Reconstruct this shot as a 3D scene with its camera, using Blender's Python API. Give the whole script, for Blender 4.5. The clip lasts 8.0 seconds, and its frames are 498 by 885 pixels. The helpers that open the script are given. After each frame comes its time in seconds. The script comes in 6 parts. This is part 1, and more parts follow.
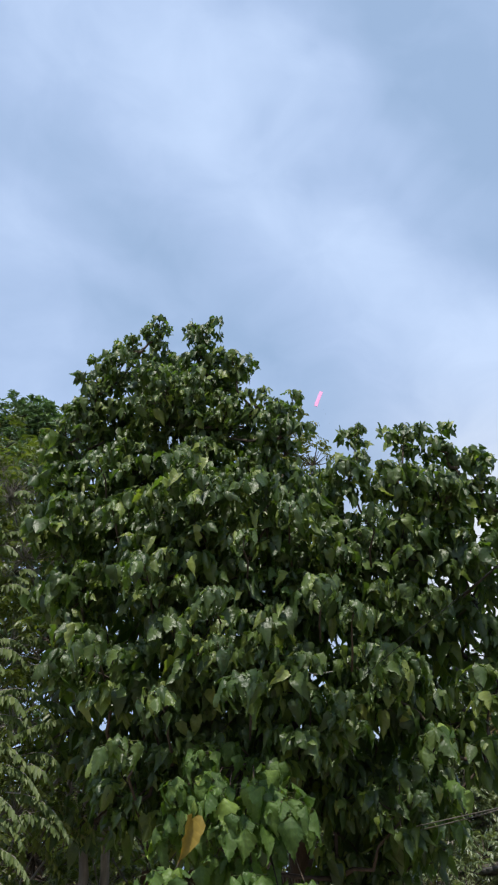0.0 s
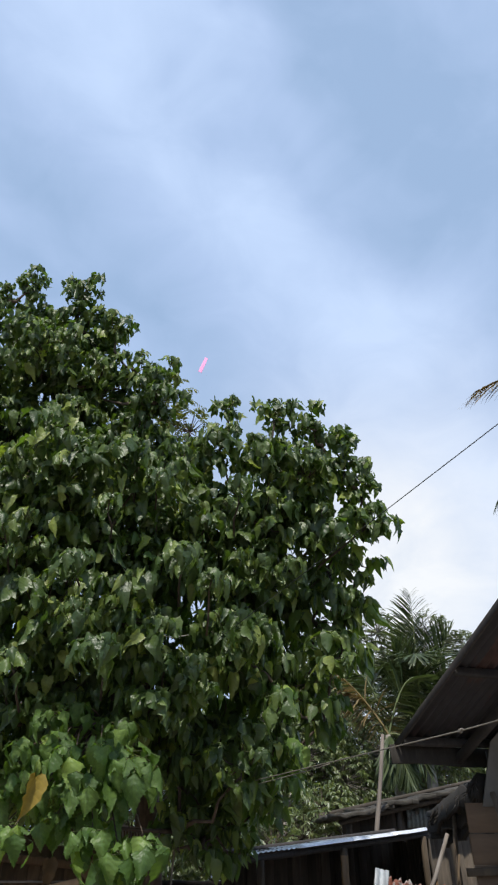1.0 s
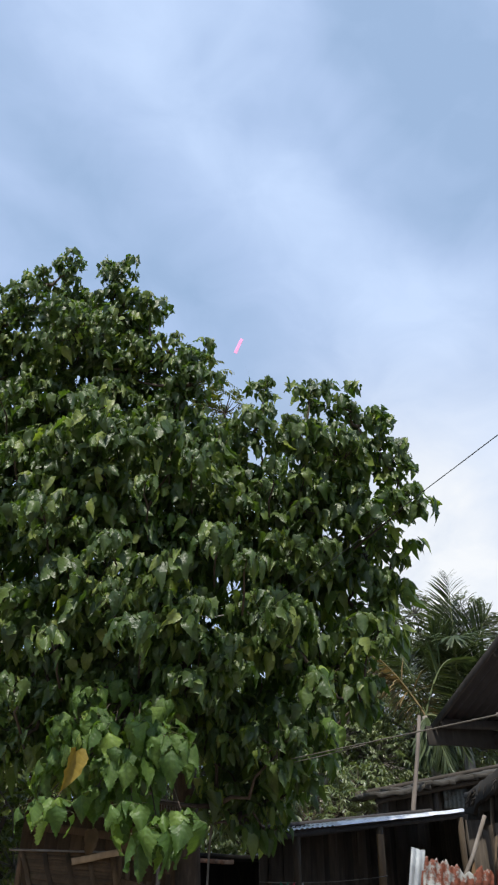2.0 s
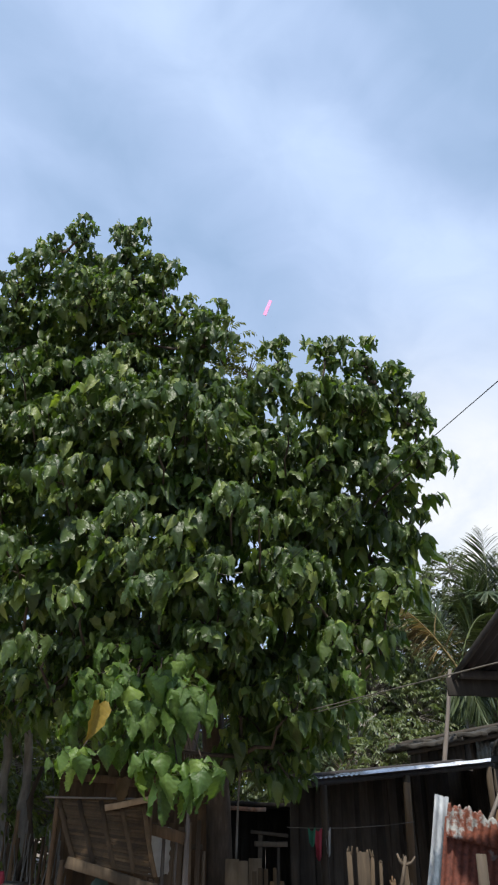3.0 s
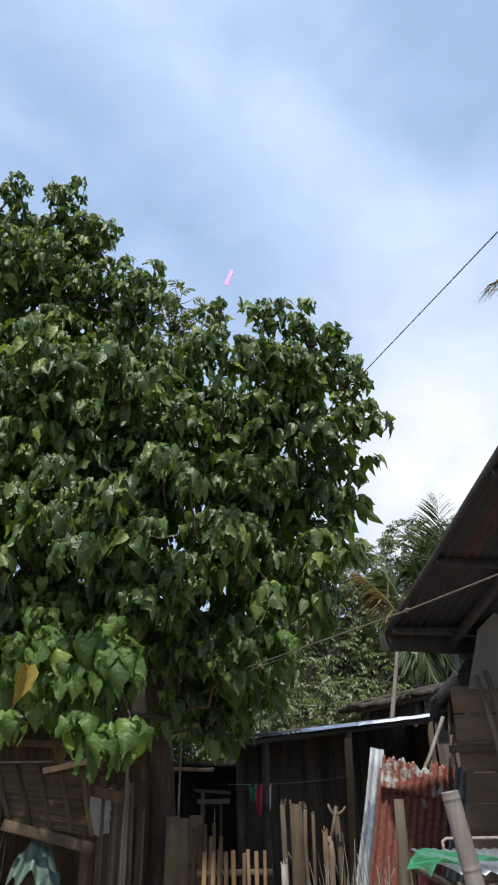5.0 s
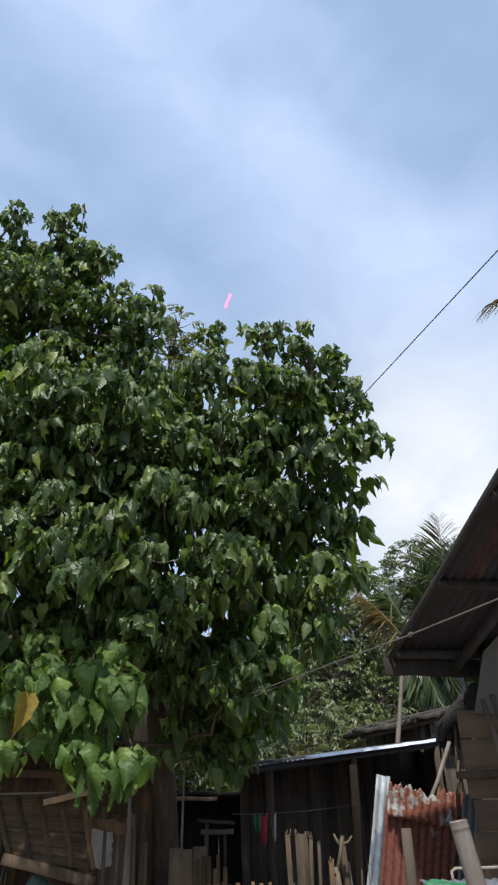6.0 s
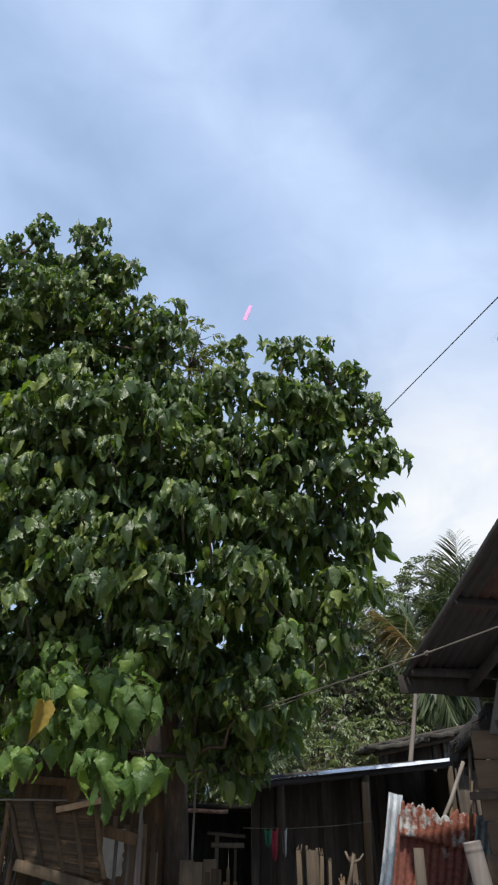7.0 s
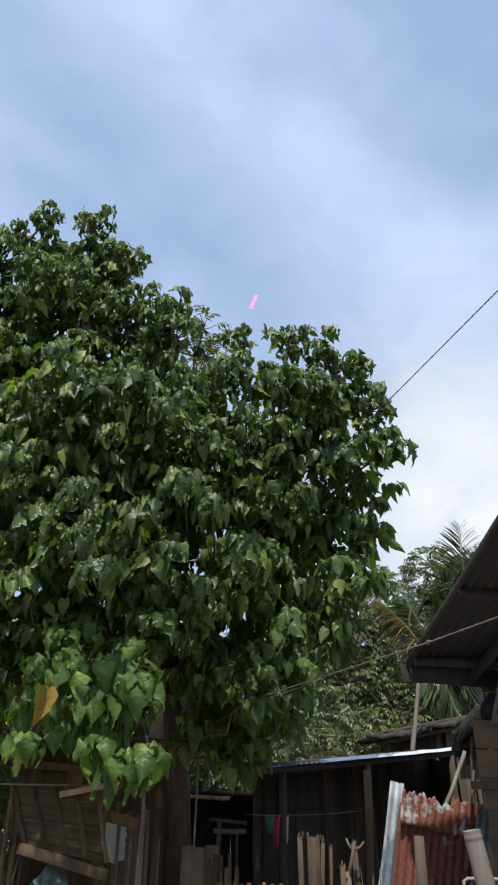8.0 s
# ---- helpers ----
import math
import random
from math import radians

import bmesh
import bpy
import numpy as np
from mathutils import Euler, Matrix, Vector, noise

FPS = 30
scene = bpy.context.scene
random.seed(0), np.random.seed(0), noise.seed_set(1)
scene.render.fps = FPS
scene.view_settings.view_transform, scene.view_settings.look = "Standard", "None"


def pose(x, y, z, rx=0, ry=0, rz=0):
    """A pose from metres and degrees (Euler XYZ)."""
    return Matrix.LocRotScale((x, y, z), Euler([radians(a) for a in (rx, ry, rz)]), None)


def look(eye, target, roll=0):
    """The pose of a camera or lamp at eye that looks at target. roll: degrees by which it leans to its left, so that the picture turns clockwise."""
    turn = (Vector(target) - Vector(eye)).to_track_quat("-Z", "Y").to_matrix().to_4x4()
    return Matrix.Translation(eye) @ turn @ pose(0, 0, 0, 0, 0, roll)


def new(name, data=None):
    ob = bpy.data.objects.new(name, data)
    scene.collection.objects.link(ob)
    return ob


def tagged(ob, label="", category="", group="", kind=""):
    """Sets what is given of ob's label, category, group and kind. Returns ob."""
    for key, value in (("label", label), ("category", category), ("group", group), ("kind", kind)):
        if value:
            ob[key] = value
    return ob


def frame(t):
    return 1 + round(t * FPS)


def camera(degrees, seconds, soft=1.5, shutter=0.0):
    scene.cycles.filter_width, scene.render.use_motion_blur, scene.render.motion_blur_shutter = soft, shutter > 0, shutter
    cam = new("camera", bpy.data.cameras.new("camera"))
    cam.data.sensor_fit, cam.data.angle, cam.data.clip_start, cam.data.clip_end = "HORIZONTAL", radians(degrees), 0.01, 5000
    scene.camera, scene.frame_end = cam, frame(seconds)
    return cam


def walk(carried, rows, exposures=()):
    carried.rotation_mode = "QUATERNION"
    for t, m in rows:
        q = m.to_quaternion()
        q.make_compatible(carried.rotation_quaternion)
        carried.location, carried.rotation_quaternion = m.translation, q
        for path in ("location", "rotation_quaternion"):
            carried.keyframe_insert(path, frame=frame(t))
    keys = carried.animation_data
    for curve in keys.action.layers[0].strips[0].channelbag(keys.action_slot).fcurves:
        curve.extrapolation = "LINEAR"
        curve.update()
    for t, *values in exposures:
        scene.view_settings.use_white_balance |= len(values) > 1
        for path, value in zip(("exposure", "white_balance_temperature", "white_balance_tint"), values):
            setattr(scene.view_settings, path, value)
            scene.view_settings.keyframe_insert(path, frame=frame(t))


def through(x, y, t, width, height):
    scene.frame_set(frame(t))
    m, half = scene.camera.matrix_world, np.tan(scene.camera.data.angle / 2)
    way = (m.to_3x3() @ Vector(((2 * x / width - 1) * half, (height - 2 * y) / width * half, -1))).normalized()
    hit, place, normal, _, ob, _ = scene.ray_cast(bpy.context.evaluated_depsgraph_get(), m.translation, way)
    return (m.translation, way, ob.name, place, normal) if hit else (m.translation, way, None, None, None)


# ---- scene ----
cam = camera(40.4, 8.0, soft=2.2)
# seconds, x, y, z, yaw to the left, pitch up, lean to the right
PATH = [
    (0.0, -0.424, 0.214, 1.551, 5.53, 36.37, -1.78),
    (0.5, -0.373, 0.223, 1.554, -1.27, 34.28, 1.92),
    (1.0, -0.330, 0.152, 1.552, -6.66, 33.45, 1.00),
    (1.2, -0.339, 0.182, 1.559, -5.23, 33.45, 0.63),
    (2.3, -0.291, 0.151, 1.564, -2.41, 30.49, -0.66),
    (2.5, -0.260, 0.144, 1.535, -0.92, 29.50, 0.03),
    (3.0, -0.102, 0.163, 1.524, 0.46, 28.73, -0.66),
    (3.5, 0.022, 0.172, 1.506, 0.05, 27.22, 0.19),
    (4.0, -0.002, 0.183, 1.490, -4.32, 27.07, 1.54),
    (4.2, 0.021, 0.172, 1.480, -3.89, 27.51, 2.81),
    (5.3, 0.262, 0.252, 1.447, -2.32, 26.17, 0.88),
    (5.5, 0.259, 0.240, 1.453, -3.47, 27.46, 0.64),
    (6.0, 0.232, 0.240, 1.463, -2.55, 28.28, 1.97),
    (6.5, 0.211, 0.196, 1.469, -1.71, 29.22, 0.26),
    (7.0, 0.208, 0.183, 1.460, -0.97, 29.24, 0.03),
    (7.5, 0.214, 0.181, 1.463, -2.60, 28.74, 0.76),
    (8.0, 0.222, 0.200, 1.457, -0.46, 28.39, -0.55),
]


def held(x, y, z, yaw, pitch, lean):
    """A hand-held camera: yaw, then pitch, then lean about its own line of sight."""
    return pose(x, y, z, 0, 0, yaw) @ pose(0, 0, 0, 90 + pitch) @ pose(0, 0, 0, 0, 0, -lean)


walk(cam, [(t, held(*row)) for t, *row in PATH], exposures=((0.0, 0.14), (1.0, 0.17), (2.5, 0.16), (3.5, 0.31), (4.0, 0.24), (5.3, 0.33), (5.6, 0.27), (6.0, 0.20), (6.5, 0.19), (8.0, 0.16)))

# ---- sky and sun ----
SUN_FROM = Vector((-0.08, -0.54, 0.838)).normalized()
world = bpy.data.worlds.new("sky")
scene.world = world
world.use_nodes = True


def sky_nodes(nt):
    n, l = nt.nodes, nt.links
    n.clear()
    out = n.new("ShaderNodeOutputWorld")
    co = n.new("ShaderNodeTexCoord")
    sky = n.new("ShaderNodeTexSky")
    sky.sky_type, sky.sun_disc = "NISHITA", False
    sky.sun_elevation = math.asin(SUN_FROM.z)
    sky.sun_rotation = math.atan2(SUN_FROM.x, SUN_FROM.y)
    clear = n.new("ShaderNodeBackground")
    clear.inputs[1].default_value = 0.10
    l.new(sky.outputs[0], clear.inputs[0])

    def dot(v):
        d = n.new("ShaderNodeVectorMath")
        d.operation = "DOT_PRODUCT"
        l.new(co.outputs["Generated"], d.inputs[0])
        d.inputs[1].default_value = v
        return d.outputs["Value"]

    def calc(op, a, b):
        m = n.new("ShaderNodeMath")
        m.operation = op
        for k, v in enumerate((a, b)):
            if isinstance(v, (int, float)):
                m.inputs[k].default_value = v
            else:
                l.new(v, m.inputs[k])
        return m.outputs[0]

    def fog(scale, detail, rough, warp):
        mp = n.new("ShaderNodeMapping")
        mp.inputs["Scale"].default_value = (1.0, 1.0, 1.5)
        mp.inputs["Location"].default_value = warp
        l.new(co.outputs["Generated"], mp.inputs[0])
        t = n.new("ShaderNodeTexNoise")
        t.inputs["Scale"].default_value, t.inputs["Detail"].default_value = scale, detail
        t.inputs["Roughness"].default_value, t.inputs["Distortion"].default_value = rough, 0.5
        l.new(mp.outputs[0], t.inputs["Vector"])
        return t.outputs["Fac"]

    soft = fog(2.6, 3.0, 0.45, (0.3, 0.1, 0.0))
    fine = fog(8.0, 5.0, 0.55, (1.3, 4.1, 0.7))
    lobe = calc("MULTIPLY", calc("ADD", calc("MULTIPLY", fine, 0.38), calc("MULTIPLY", soft, 0.74)), 1.0)
    # a long lighter bank of cloud across the sky
    off = calc("ADD", dot((-0.691, 0.592, -0.415)), calc("MULTIPLY", calc("SUBTRACT", soft, 0.5), 0.30))

    def stripe(middle, sharp):
        away = calc("SUBTRACT", off, middle)
        return calc("POWER", 2.718, calc("MULTIPLY", calc("MULTIPLY", away, away), -sharp))

    grey = calc("ADD", calc("MULTIPLY", stripe(0.20, 150.0), 0.17), calc("MULTIPLY", stripe(-0.26, 60.0), 0.16))
    level = calc("SUBTRACT", calc("ADD", lobe, calc("MULTIPLY", stripe(-0.03, 95.0), 0.24)), grey)
    ramp = n.new("ShaderNodeValToRGB")
    e = ramp.color_ramp.elements
    e[0].position, e[0].color = 0.36, (0.34, 0.48, 0.71, 1)
    e[1].position, e[1].color = 0.84, (0.58, 0.73, 1.0, 1)
    mid = ramp.color_ramp.elements.new(0.59)
    mid.color = (0.44, 0.58, 0.84, 1)
    l.new(level, ramp.inputs[0])
    # thin bright cloud low over the woods
    near = calc("MAXIMUM", dot((0.325, 0.876, 0.356)), 0.0)
    glow = calc("MULTIPLY", calc("POWER", near, 38.0), calc("ADD", calc("MULTIPLY", fine, 1.1), 0.4))
    mix = n.new("ShaderNodeMix")
    mix.data_type = "RGBA"
    l.new(calc("MINIMUM", glow, 1.0), mix.inputs["Factor"])
    l.new(ramp.outputs[0], mix.inputs["A"])
    mix.inputs["B"].default_value = (0.92, 0.94, 0.96, 1)
    cloud = n.new("ShaderNodeBackground")
    cloud.inputs[1].default_value = 1.0
    l.new(mix.outputs["Result"], cloud.inputs[0])
    blend = n.new("ShaderNodeMixShader")
    blend.inputs[0].default_value = 0.88
    l.new(clear.outputs[0], blend.inputs[1])
    l.new(cloud.outputs[0], blend.inputs[2])
    l.new(blend.outputs[0], out.inputs[0])


sky_nodes(world.node_tree)
lamp = bpy.data.lights.new("sun", "SUN")
lamp.energy, lamp.angle, lamp.color = 4.2, radians(1.5), (1.0, 0.95, 0.86)
sun = new("sun", lamp)
sun.matrix_world = look(SUN_FROM * 60, (0, 0, 0))


# ---- materials ----
def base_material(name):
    m = bpy.data.materials.new(name)
    m.use_nodes = True
    return m, m.node_tree.nodes, m.node_tree.links, m.node_tree.nodes["Principled BSDF"]


def varied(n, l):
    """A value from 0 to 1 that differs from piece to piece."""
    a, b = n.new("ShaderNodeObjectInfo"), n.new("ShaderNodeNewGeometry")
    s, f = n.new("ShaderNodeMath"), n.new("ShaderNodeMath")
    s.operation, f.operation = "ADD", "FRACT"
    l.new(a.outputs["Random"], s.inputs[0])
    l.new(b.outputs["Random Per Island"], s.inputs[1])
    l.new(s.outputs[0], f.inputs[0])
    return f.outputs[0]


def noise_at(n, l, scale, detail=4.0, stretch=(1, 1, 1), rough=0.6, space="Object"):
    co, mp, t = n.new("ShaderNodeTexCoord"), n.new("ShaderNodeMapping"), n.new("ShaderNodeTexNoise")
    mp.inputs["Scale"].default_value = stretch
    t.inputs["Scale"].default_value, t.inputs["Detail"].default_value, t.inputs["Roughness"].default_value = scale, detail, rough
    l.new(co.outputs[space], mp.inputs[0])
    l.new(mp.outputs[0], t.inputs["Vector"])
    return t.outputs["Fac"]


def ramp_of(n, l, source, stops):
    r = n.new("ShaderNodeValToRGB")
    e = r.color_ramp.elements
    while len(e) < len(stops):
        e.new(0.5)
    for k, (p, c) in enumerate(stops):
        e[k].position, e[k].color = p, (*c, 1)
    l.new(source, r.inputs[0])
    return r.outputs[0]


def mixed(n, l, a, b, fac, how="MIX"):
    m = n.new("ShaderNodeMix")
    m.data_type, m.blend_type = "RGBA", how
    for key, v in (("Factor", fac), ("A", a), ("B", b)):
        if isinstance(v, (int, float)):
            m.inputs[key].default_value = v
        elif isinstance(v, tuple):
            m.inputs[key].default_value = (*v, 1)
        else:
            l.new(v, m.inputs[key])
    return m.outputs["Result"]


def bumped(n, l, source, strength, distance, bsdf):
    b = n.new("ShaderNodeBump")
    b.inputs["Strength"].default_value, b.inputs["Distance"].default_value = strength, distance
    l.new(source, b.inputs["Height"])
    l.new(b.outputs[0], bsdf.inputs["Normal"])


def leaf_material(name, stops, thin, rough=0.42, through=0.32, sheen=0.5, veined=False):
    """A leaf that shines on its face and lets some light through."""
    m, n, l, p = base_material(name)
    v = varied(n, l)
    col = ramp_of(n, l, v, stops)
    blotch = noise_at(n, l, 9.0, 3.0)
    col = mixed(n, l, col, ramp_of(n, l, blotch, ((0.3, (0.62, 0.66, 0.6)), (0.7, (1.15, 1.12, 1.0)))), 0.7, "MULTIPLY")
    grain = noise_at(n, l, 45.0, 2.0)
    if veined:
        # ribs slant from the midrib to the margin, the blade is quilted between them
        uv, sx = n.new("ShaderNodeUVMap"), n.new("ShaderNodeSeparateXYZ")
        l.new(uv.outputs[0], sx.inputs[0])

        def calc(op, a, b):
            m_ = n.new("ShaderNodeMath")
            m_.operation = op
            for k, q in enumerate((a, b)):
                if isinstance(q, (int, float)):
                    m_.inputs[k].default_value = q
                else:
                    l.new(q, m_.inputs[k])
            return m_.outputs[0]

        side = calc("ABSOLUTE", sx.outputs[0], 0.0)
        ribs = calc("PINGPONG", calc("SUBTRACT", calc("MULTIPLY", sx.outputs[1], 6.0), calc("MULTIPLY", side, 4.5)), 0.5)
        line = calc("MAXIMUM", calc("SUBTRACT", 1.0, calc("MULTIPLY", ribs, 7.0)), calc("SUBTRACT", 1.0, calc("MULTIPLY", side, 30.0)))
        line = calc("MAXIMUM", line, 0.0)
        col = mixed(n, l, col, mixed(n, l, col, (1.5, 1.5, 1.3), 1.0, "MULTIPLY"), calc("MULTIPLY", line, 0.30))
        grain = calc("ADD", calc("MULTIPLY", ribs, 0.6), calc("MULTIPLY", grain, 1.2))
        bumped(n, l, grain, 0.40, 0.010, p)
    else:
        bumped(n, l, grain, 0.35, 0.01, p)
    l.new(col, p.inputs["Base Color"])
    p.inputs["Roughness"].default_value = rough
    p.inputs["Specular IOR Level"].default_value = sheen
    tr, mx = n.new("ShaderNodeBsdfTranslucent"), n.new("ShaderNodeMixShader")
    l.new(mixed(n, l, col, thin, 1.0, "MULTIPLY"), tr.inputs[0])
    mx.inputs[0].default_value = through
    l.new(p.outputs[0], mx.inputs[1])
    l.new(tr.outputs[0], mx.inputs[2])
    l.new(mx.outputs[0], n["Material Output"].inputs[0])
    return m


def rough_material(name, stops, scale, stretch=(1, 1, 1), rough=0.85, bump=0.5, depth=0.01, metal=0.0, vary=0.35, detail=6.0):
    """Wood, bark, earth and the like: two scales of stain, a tone that differs by piece, relief."""
    m, n, l, p = base_material(name)
    grain = noise_at(n, l, scale, detail, stretch)
    col = ramp_of(n, l, grain, stops)
    stain = noise_at(n, l, scale * 0.13, 3.0)
    col = mixed(n, l, col, ramp_of(n, l, stain, ((0.3, (0.6, 0.58, 0.56)), (0.7, (1.15, 1.12, 1.08)))), 0.7, "MULTIPLY")
    tone = ramp_of(n, l, varied(n, l), ((0.0, (1 - vary,) * 3), (1.0, (1 + vary,) * 3)))
    col = mixed(n, l, col, tone, 1.0, "MULTIPLY")
    l.new(col, p.inputs["Base Color"])
    p.inputs["Roughness"].default_value, p.inputs["Metallic"].default_value = rough, metal
    bumped(n, l, grain, bump, depth, p)
    return m


def painted_material(name, paint, under, scale, cover, rough=0.6, metal=0.0, stretch=(1, 1, 1)):
    """Paint or zinc that has worn away to what lies under it."""
    m, n, l, p = base_material(name)
    big, small = noise_at(n, l, scale, 5.0, stretch, 0.65), noise_at(n, l, scale * 9, 4.0, stretch)
    mask = ramp_of(n, l, big, ((cover - 0.03, (0, 0, 0)), (cover + 0.03, (1, 1, 1))))
    a = mixed(n, l, paint, ramp_of(n, l, small, ((0.3, (0.7, 0.7, 0.72)), (0.7, (1.08, 1.08, 1.06)))), 1.0, "MULTIPLY")
    b = mixed(n, l, under, ramp_of(n, l, small, ((0.3, (0.5, 0.5, 0.5)), (0.7, (1.3, 1.2, 1.1)))), 1.0, "MULTIPLY")
    l.new(mixed(n, l, a, b, mask), p.inputs["Base Color"])
    p.inputs["Roughness"].default_value, p.inputs["Metallic"].default_value = rough, metal
    bumped(n, l, small, 0.25, 0.004, p)
    return m


LEAF = leaf_material("broad_leaf", ((0.0, (0.052, 0.089, 0.031)), (0.45, (0.083, 0.131, 0.041)), (0.84, (0.132, 0.190, 0.055)), (1.0, (0.27, 0.32, 0.09))), (1.4, 1.65, 0.43), 0.40, 0.43, 0.6, True)
LEAF_YOUNG = leaf_material("young_leaf", ((0.0, (0.070, 0.130, 0.034)), (0.45, (0.105, 0.180, 0.046)), (0.84, (0.155, 0.245, 0.062)), (1.0, (0.27, 0.36, 0.09))), (1.4, 1.6, 0.38), 0.43, 0.42, 0.45, True)
LEAF_DRY = leaf_material("yellow_leaf", ((0.0, (0.30, 0.215, 0.04)), (1.0, (0.38, 0.29, 0.06))), (1.2, 1.0, 0.5), 0.6, 0.3, 0.4, True)
LEAF_DEAD = leaf_material("dead_leaf", ((0.0, (0.09, 0.06, 0.035)), (1.0, (0.16, 0.11, 0.065))), (1.0, 0.8, 0.5), 0.8, 0.15, 0.2)
LEAF_FINE = leaf_material("small_leaf", ((0.0, (0.062, 0.088, 0.022)), (0.6, (0.105, 0.140, 0.034)), (1.0, (0.19, 0.22, 0.07))), (1.4, 1.5, 0.45), 0.38, 0.40, 0.6)
LEAF_FEATHER = leaf_material("feathery_leaf", ((0.0, (0.085, 0.125, 0.045)), (0.6, (0.125, 0.175, 0.062)), (1.0, (0.19, 0.235, 0.095))), (1.4, 1.5, 0.45), 0.5, 0.40, 0.3)
LEAF_WOOD = leaf_material("woodland_leaf", ((0.0, (0.10, 0.135, 0.068)), (0.6, (0.165, 0.205, 0.11)), (1.0, (0.31, 0.34, 0.21))), (1.3, 1.4, 0.5), 0.36, 0.40, 0.7)
LEAF_OLIVE = leaf_material("olive_leaf", ((0.0, (0.08, 0.105, 0.03)), (0.6, (0.13, 0.155, 0.042)), (1.0, (0.22, 0.235, 0.08))), (1.4, 1.4, 0.45), 0.4, 0.40, 0.6)
LEAF_FAR = leaf_material("far_leaf", ((0.0, (0.10, 0.13, 0.075)), (0.6, (0.155, 0.185, 0.11)), (1.0, (0.24, 0.26, 0.17))), (1.2, 1.3, 0.6), 0.5, 0.3)
LEAF_BLUE = leaf_material("bluish_leaf", ((0.0, (0.065, 0.115, 0.065)), (0.6, (0.11, 0.175, 0.10)), (1.0, (0.18, 0.26, 0.15))), (1.2, 1.4, 0.55), 0.45, 0.30, 0.5)
PALM_LEAF = leaf_material("palm_leaf", ((0.0, (0.050, 0.074, 0.036)), (1.0, (0.10, 0.13, 0.062))), (1.2, 1.3, 0.5), 0.4, 0.25)
PALM_DRY = leaf_material("dry_palm_leaf", ((0.0, (0.18, 0.125, 0.055)), (1.0, (0.31, 0.235, 0.115))), (1.1, 1.0, 0.6), 0.7, 0.2)
STALK = leaf_material("green_stalk", ((0.0, (0.07, 0.10, 0.03)), (1.0, (0.12, 0.13, 0.05))), (1.0, 1.0, 0.6), 0.6, 0.05)
BARK = rough_material("bark", ((0.25, (0.042, 0.031, 0.022)), (0.6, (0.095, 0.071, 0.052)), (0.8, (0.16, 0.126, 0.096))), 16.0, (1, 1, 0.25), 0.9, 0.9, 0.02)
BARK_PALE = rough_material("pale_bark", ((0.25, (0.11, 0.10, 0.088)), (0.6, (0.24, 0.225, 0.20)), (0.8, (0.40, 0.38, 0.34))), 14.0, (1, 1, 0.3), 0.9, 0.8, 0.015)
WOOD = rough_material("weathered_wood", ((0.2, (0.036, 0.025, 0.015)), (0.55, (0.080, 0.058, 0.036)), (0.85, (0.140, 0.107, 0.072))), 22.0, (1, 1, 0.12), 0.9, 0.6, 0.006, 0.0, 0.45)
WOOD_DARK = rough_material("dark_wood", ((0.2, (0.058, 0.034, 0.017)), (0.6, (0.130, 0.080, 0.042)), (0.85, (0.20, 0.135, 0.078))), 18.0, (1, 1, 0.15), 0.9, 0.5, 0.006)
WOOD_RED = rough_material("reddish_board", ((0.2, (0.060, 0.037, 0.021)), (0.6, (0.115, 0.074, 0.043)), (0.85, (0.175, 0.120, 0.075))), 10.0, (0.2, 1, 1), 0.8, 0.4, 0.005)
BAMBOO = rough_material("bamboo", ((0.2, (0.15, 0.132, 0.115)), (0.6, (0.26, 0.234, 0.208)), (0.85, (0.36, 0.33, 0.30))), 12.0, (1, 1, 0.1), 0.6, 0.3, 0.003, 0.0, 0.15)
BAMBOO_OLD = rough_material("old_bamboo", ((0.2, (0.055, 0.042, 0.030)), (0.6, (0.115, 0.089, 0.063)), (0.85, (0.175, 0.142, 0.105))), 14.0, (1, 1, 0.12), 0.8, 0.5, 0.004)
BAMBOO_GOLD = rough_material("golden_bamboo", ((0.2, (0.075, 0.042, 0.016)), (0.6, (0.155, 0.088, 0.032)), (0.85, (0.22, 0.14, 0.06))), 12.0, (1, 1, 0.1), 0.7, 0.4, 0.003, 0.0, 0.5)
THATCH = rough_material("old_thatch", ((0.2, (0.034, 0.031, 0.026)), (0.6, (0.076, 0.070, 0.060)), (0.85, (0.13, 0.12, 0.105))), 20.0, (0.3, 1, 1), 0.95, 0.9, 0.02)
ROOF_OLD = painted_material("sooty_roof_sheet", (0.036, 0.034, 0.040), (0.068, 0.038, 0.036), 1.6, 0.55, 0.7, 0.1, (1.4, 0.35, 1))
ZINC = painted_material("zinc_sheet", (0.62, 0.65, 0.68), (0.34, 0.33, 0.32), 3.0, 0.62, 0.35, 0.85)
ZINC_NEW = painted_material("bright_zinc", (0.84, 0.86, 0.90), (0.62, 0.64, 0.68), 4.0, 0.72, 0.38, 0.35)
SHEET_BLUE = painted_material("pale_blue_sheet", (0.36, 0.39, 0.42), (0.15, 0.20, 0.26), 2.6, 0.50, 0.55, 0.15, (1, 1, 0.5))
SHEET_RUST = painted_material("rusty_red_sheet", (0.34, 0.35, 0.34), (0.19, 0.062, 0.038), 4.4, 0.46, 0.75, 0.1)
SHEET_RED = painted_material("rust_red_sheet", (0.28, 0.24, 0.22), (0.165, 0.056, 0.040), 3.0, 0.30, 0.8, 0.1)
# grey of the hut patch, and of a pale sheet painted as shaded
SHEET_GREY = painted_material("grey_and_shaded_sheet", (0.17, 0.20, 0.20), (0.12, 0.13, 0.125), 4.0, 0.55, 0.65, 0.2)
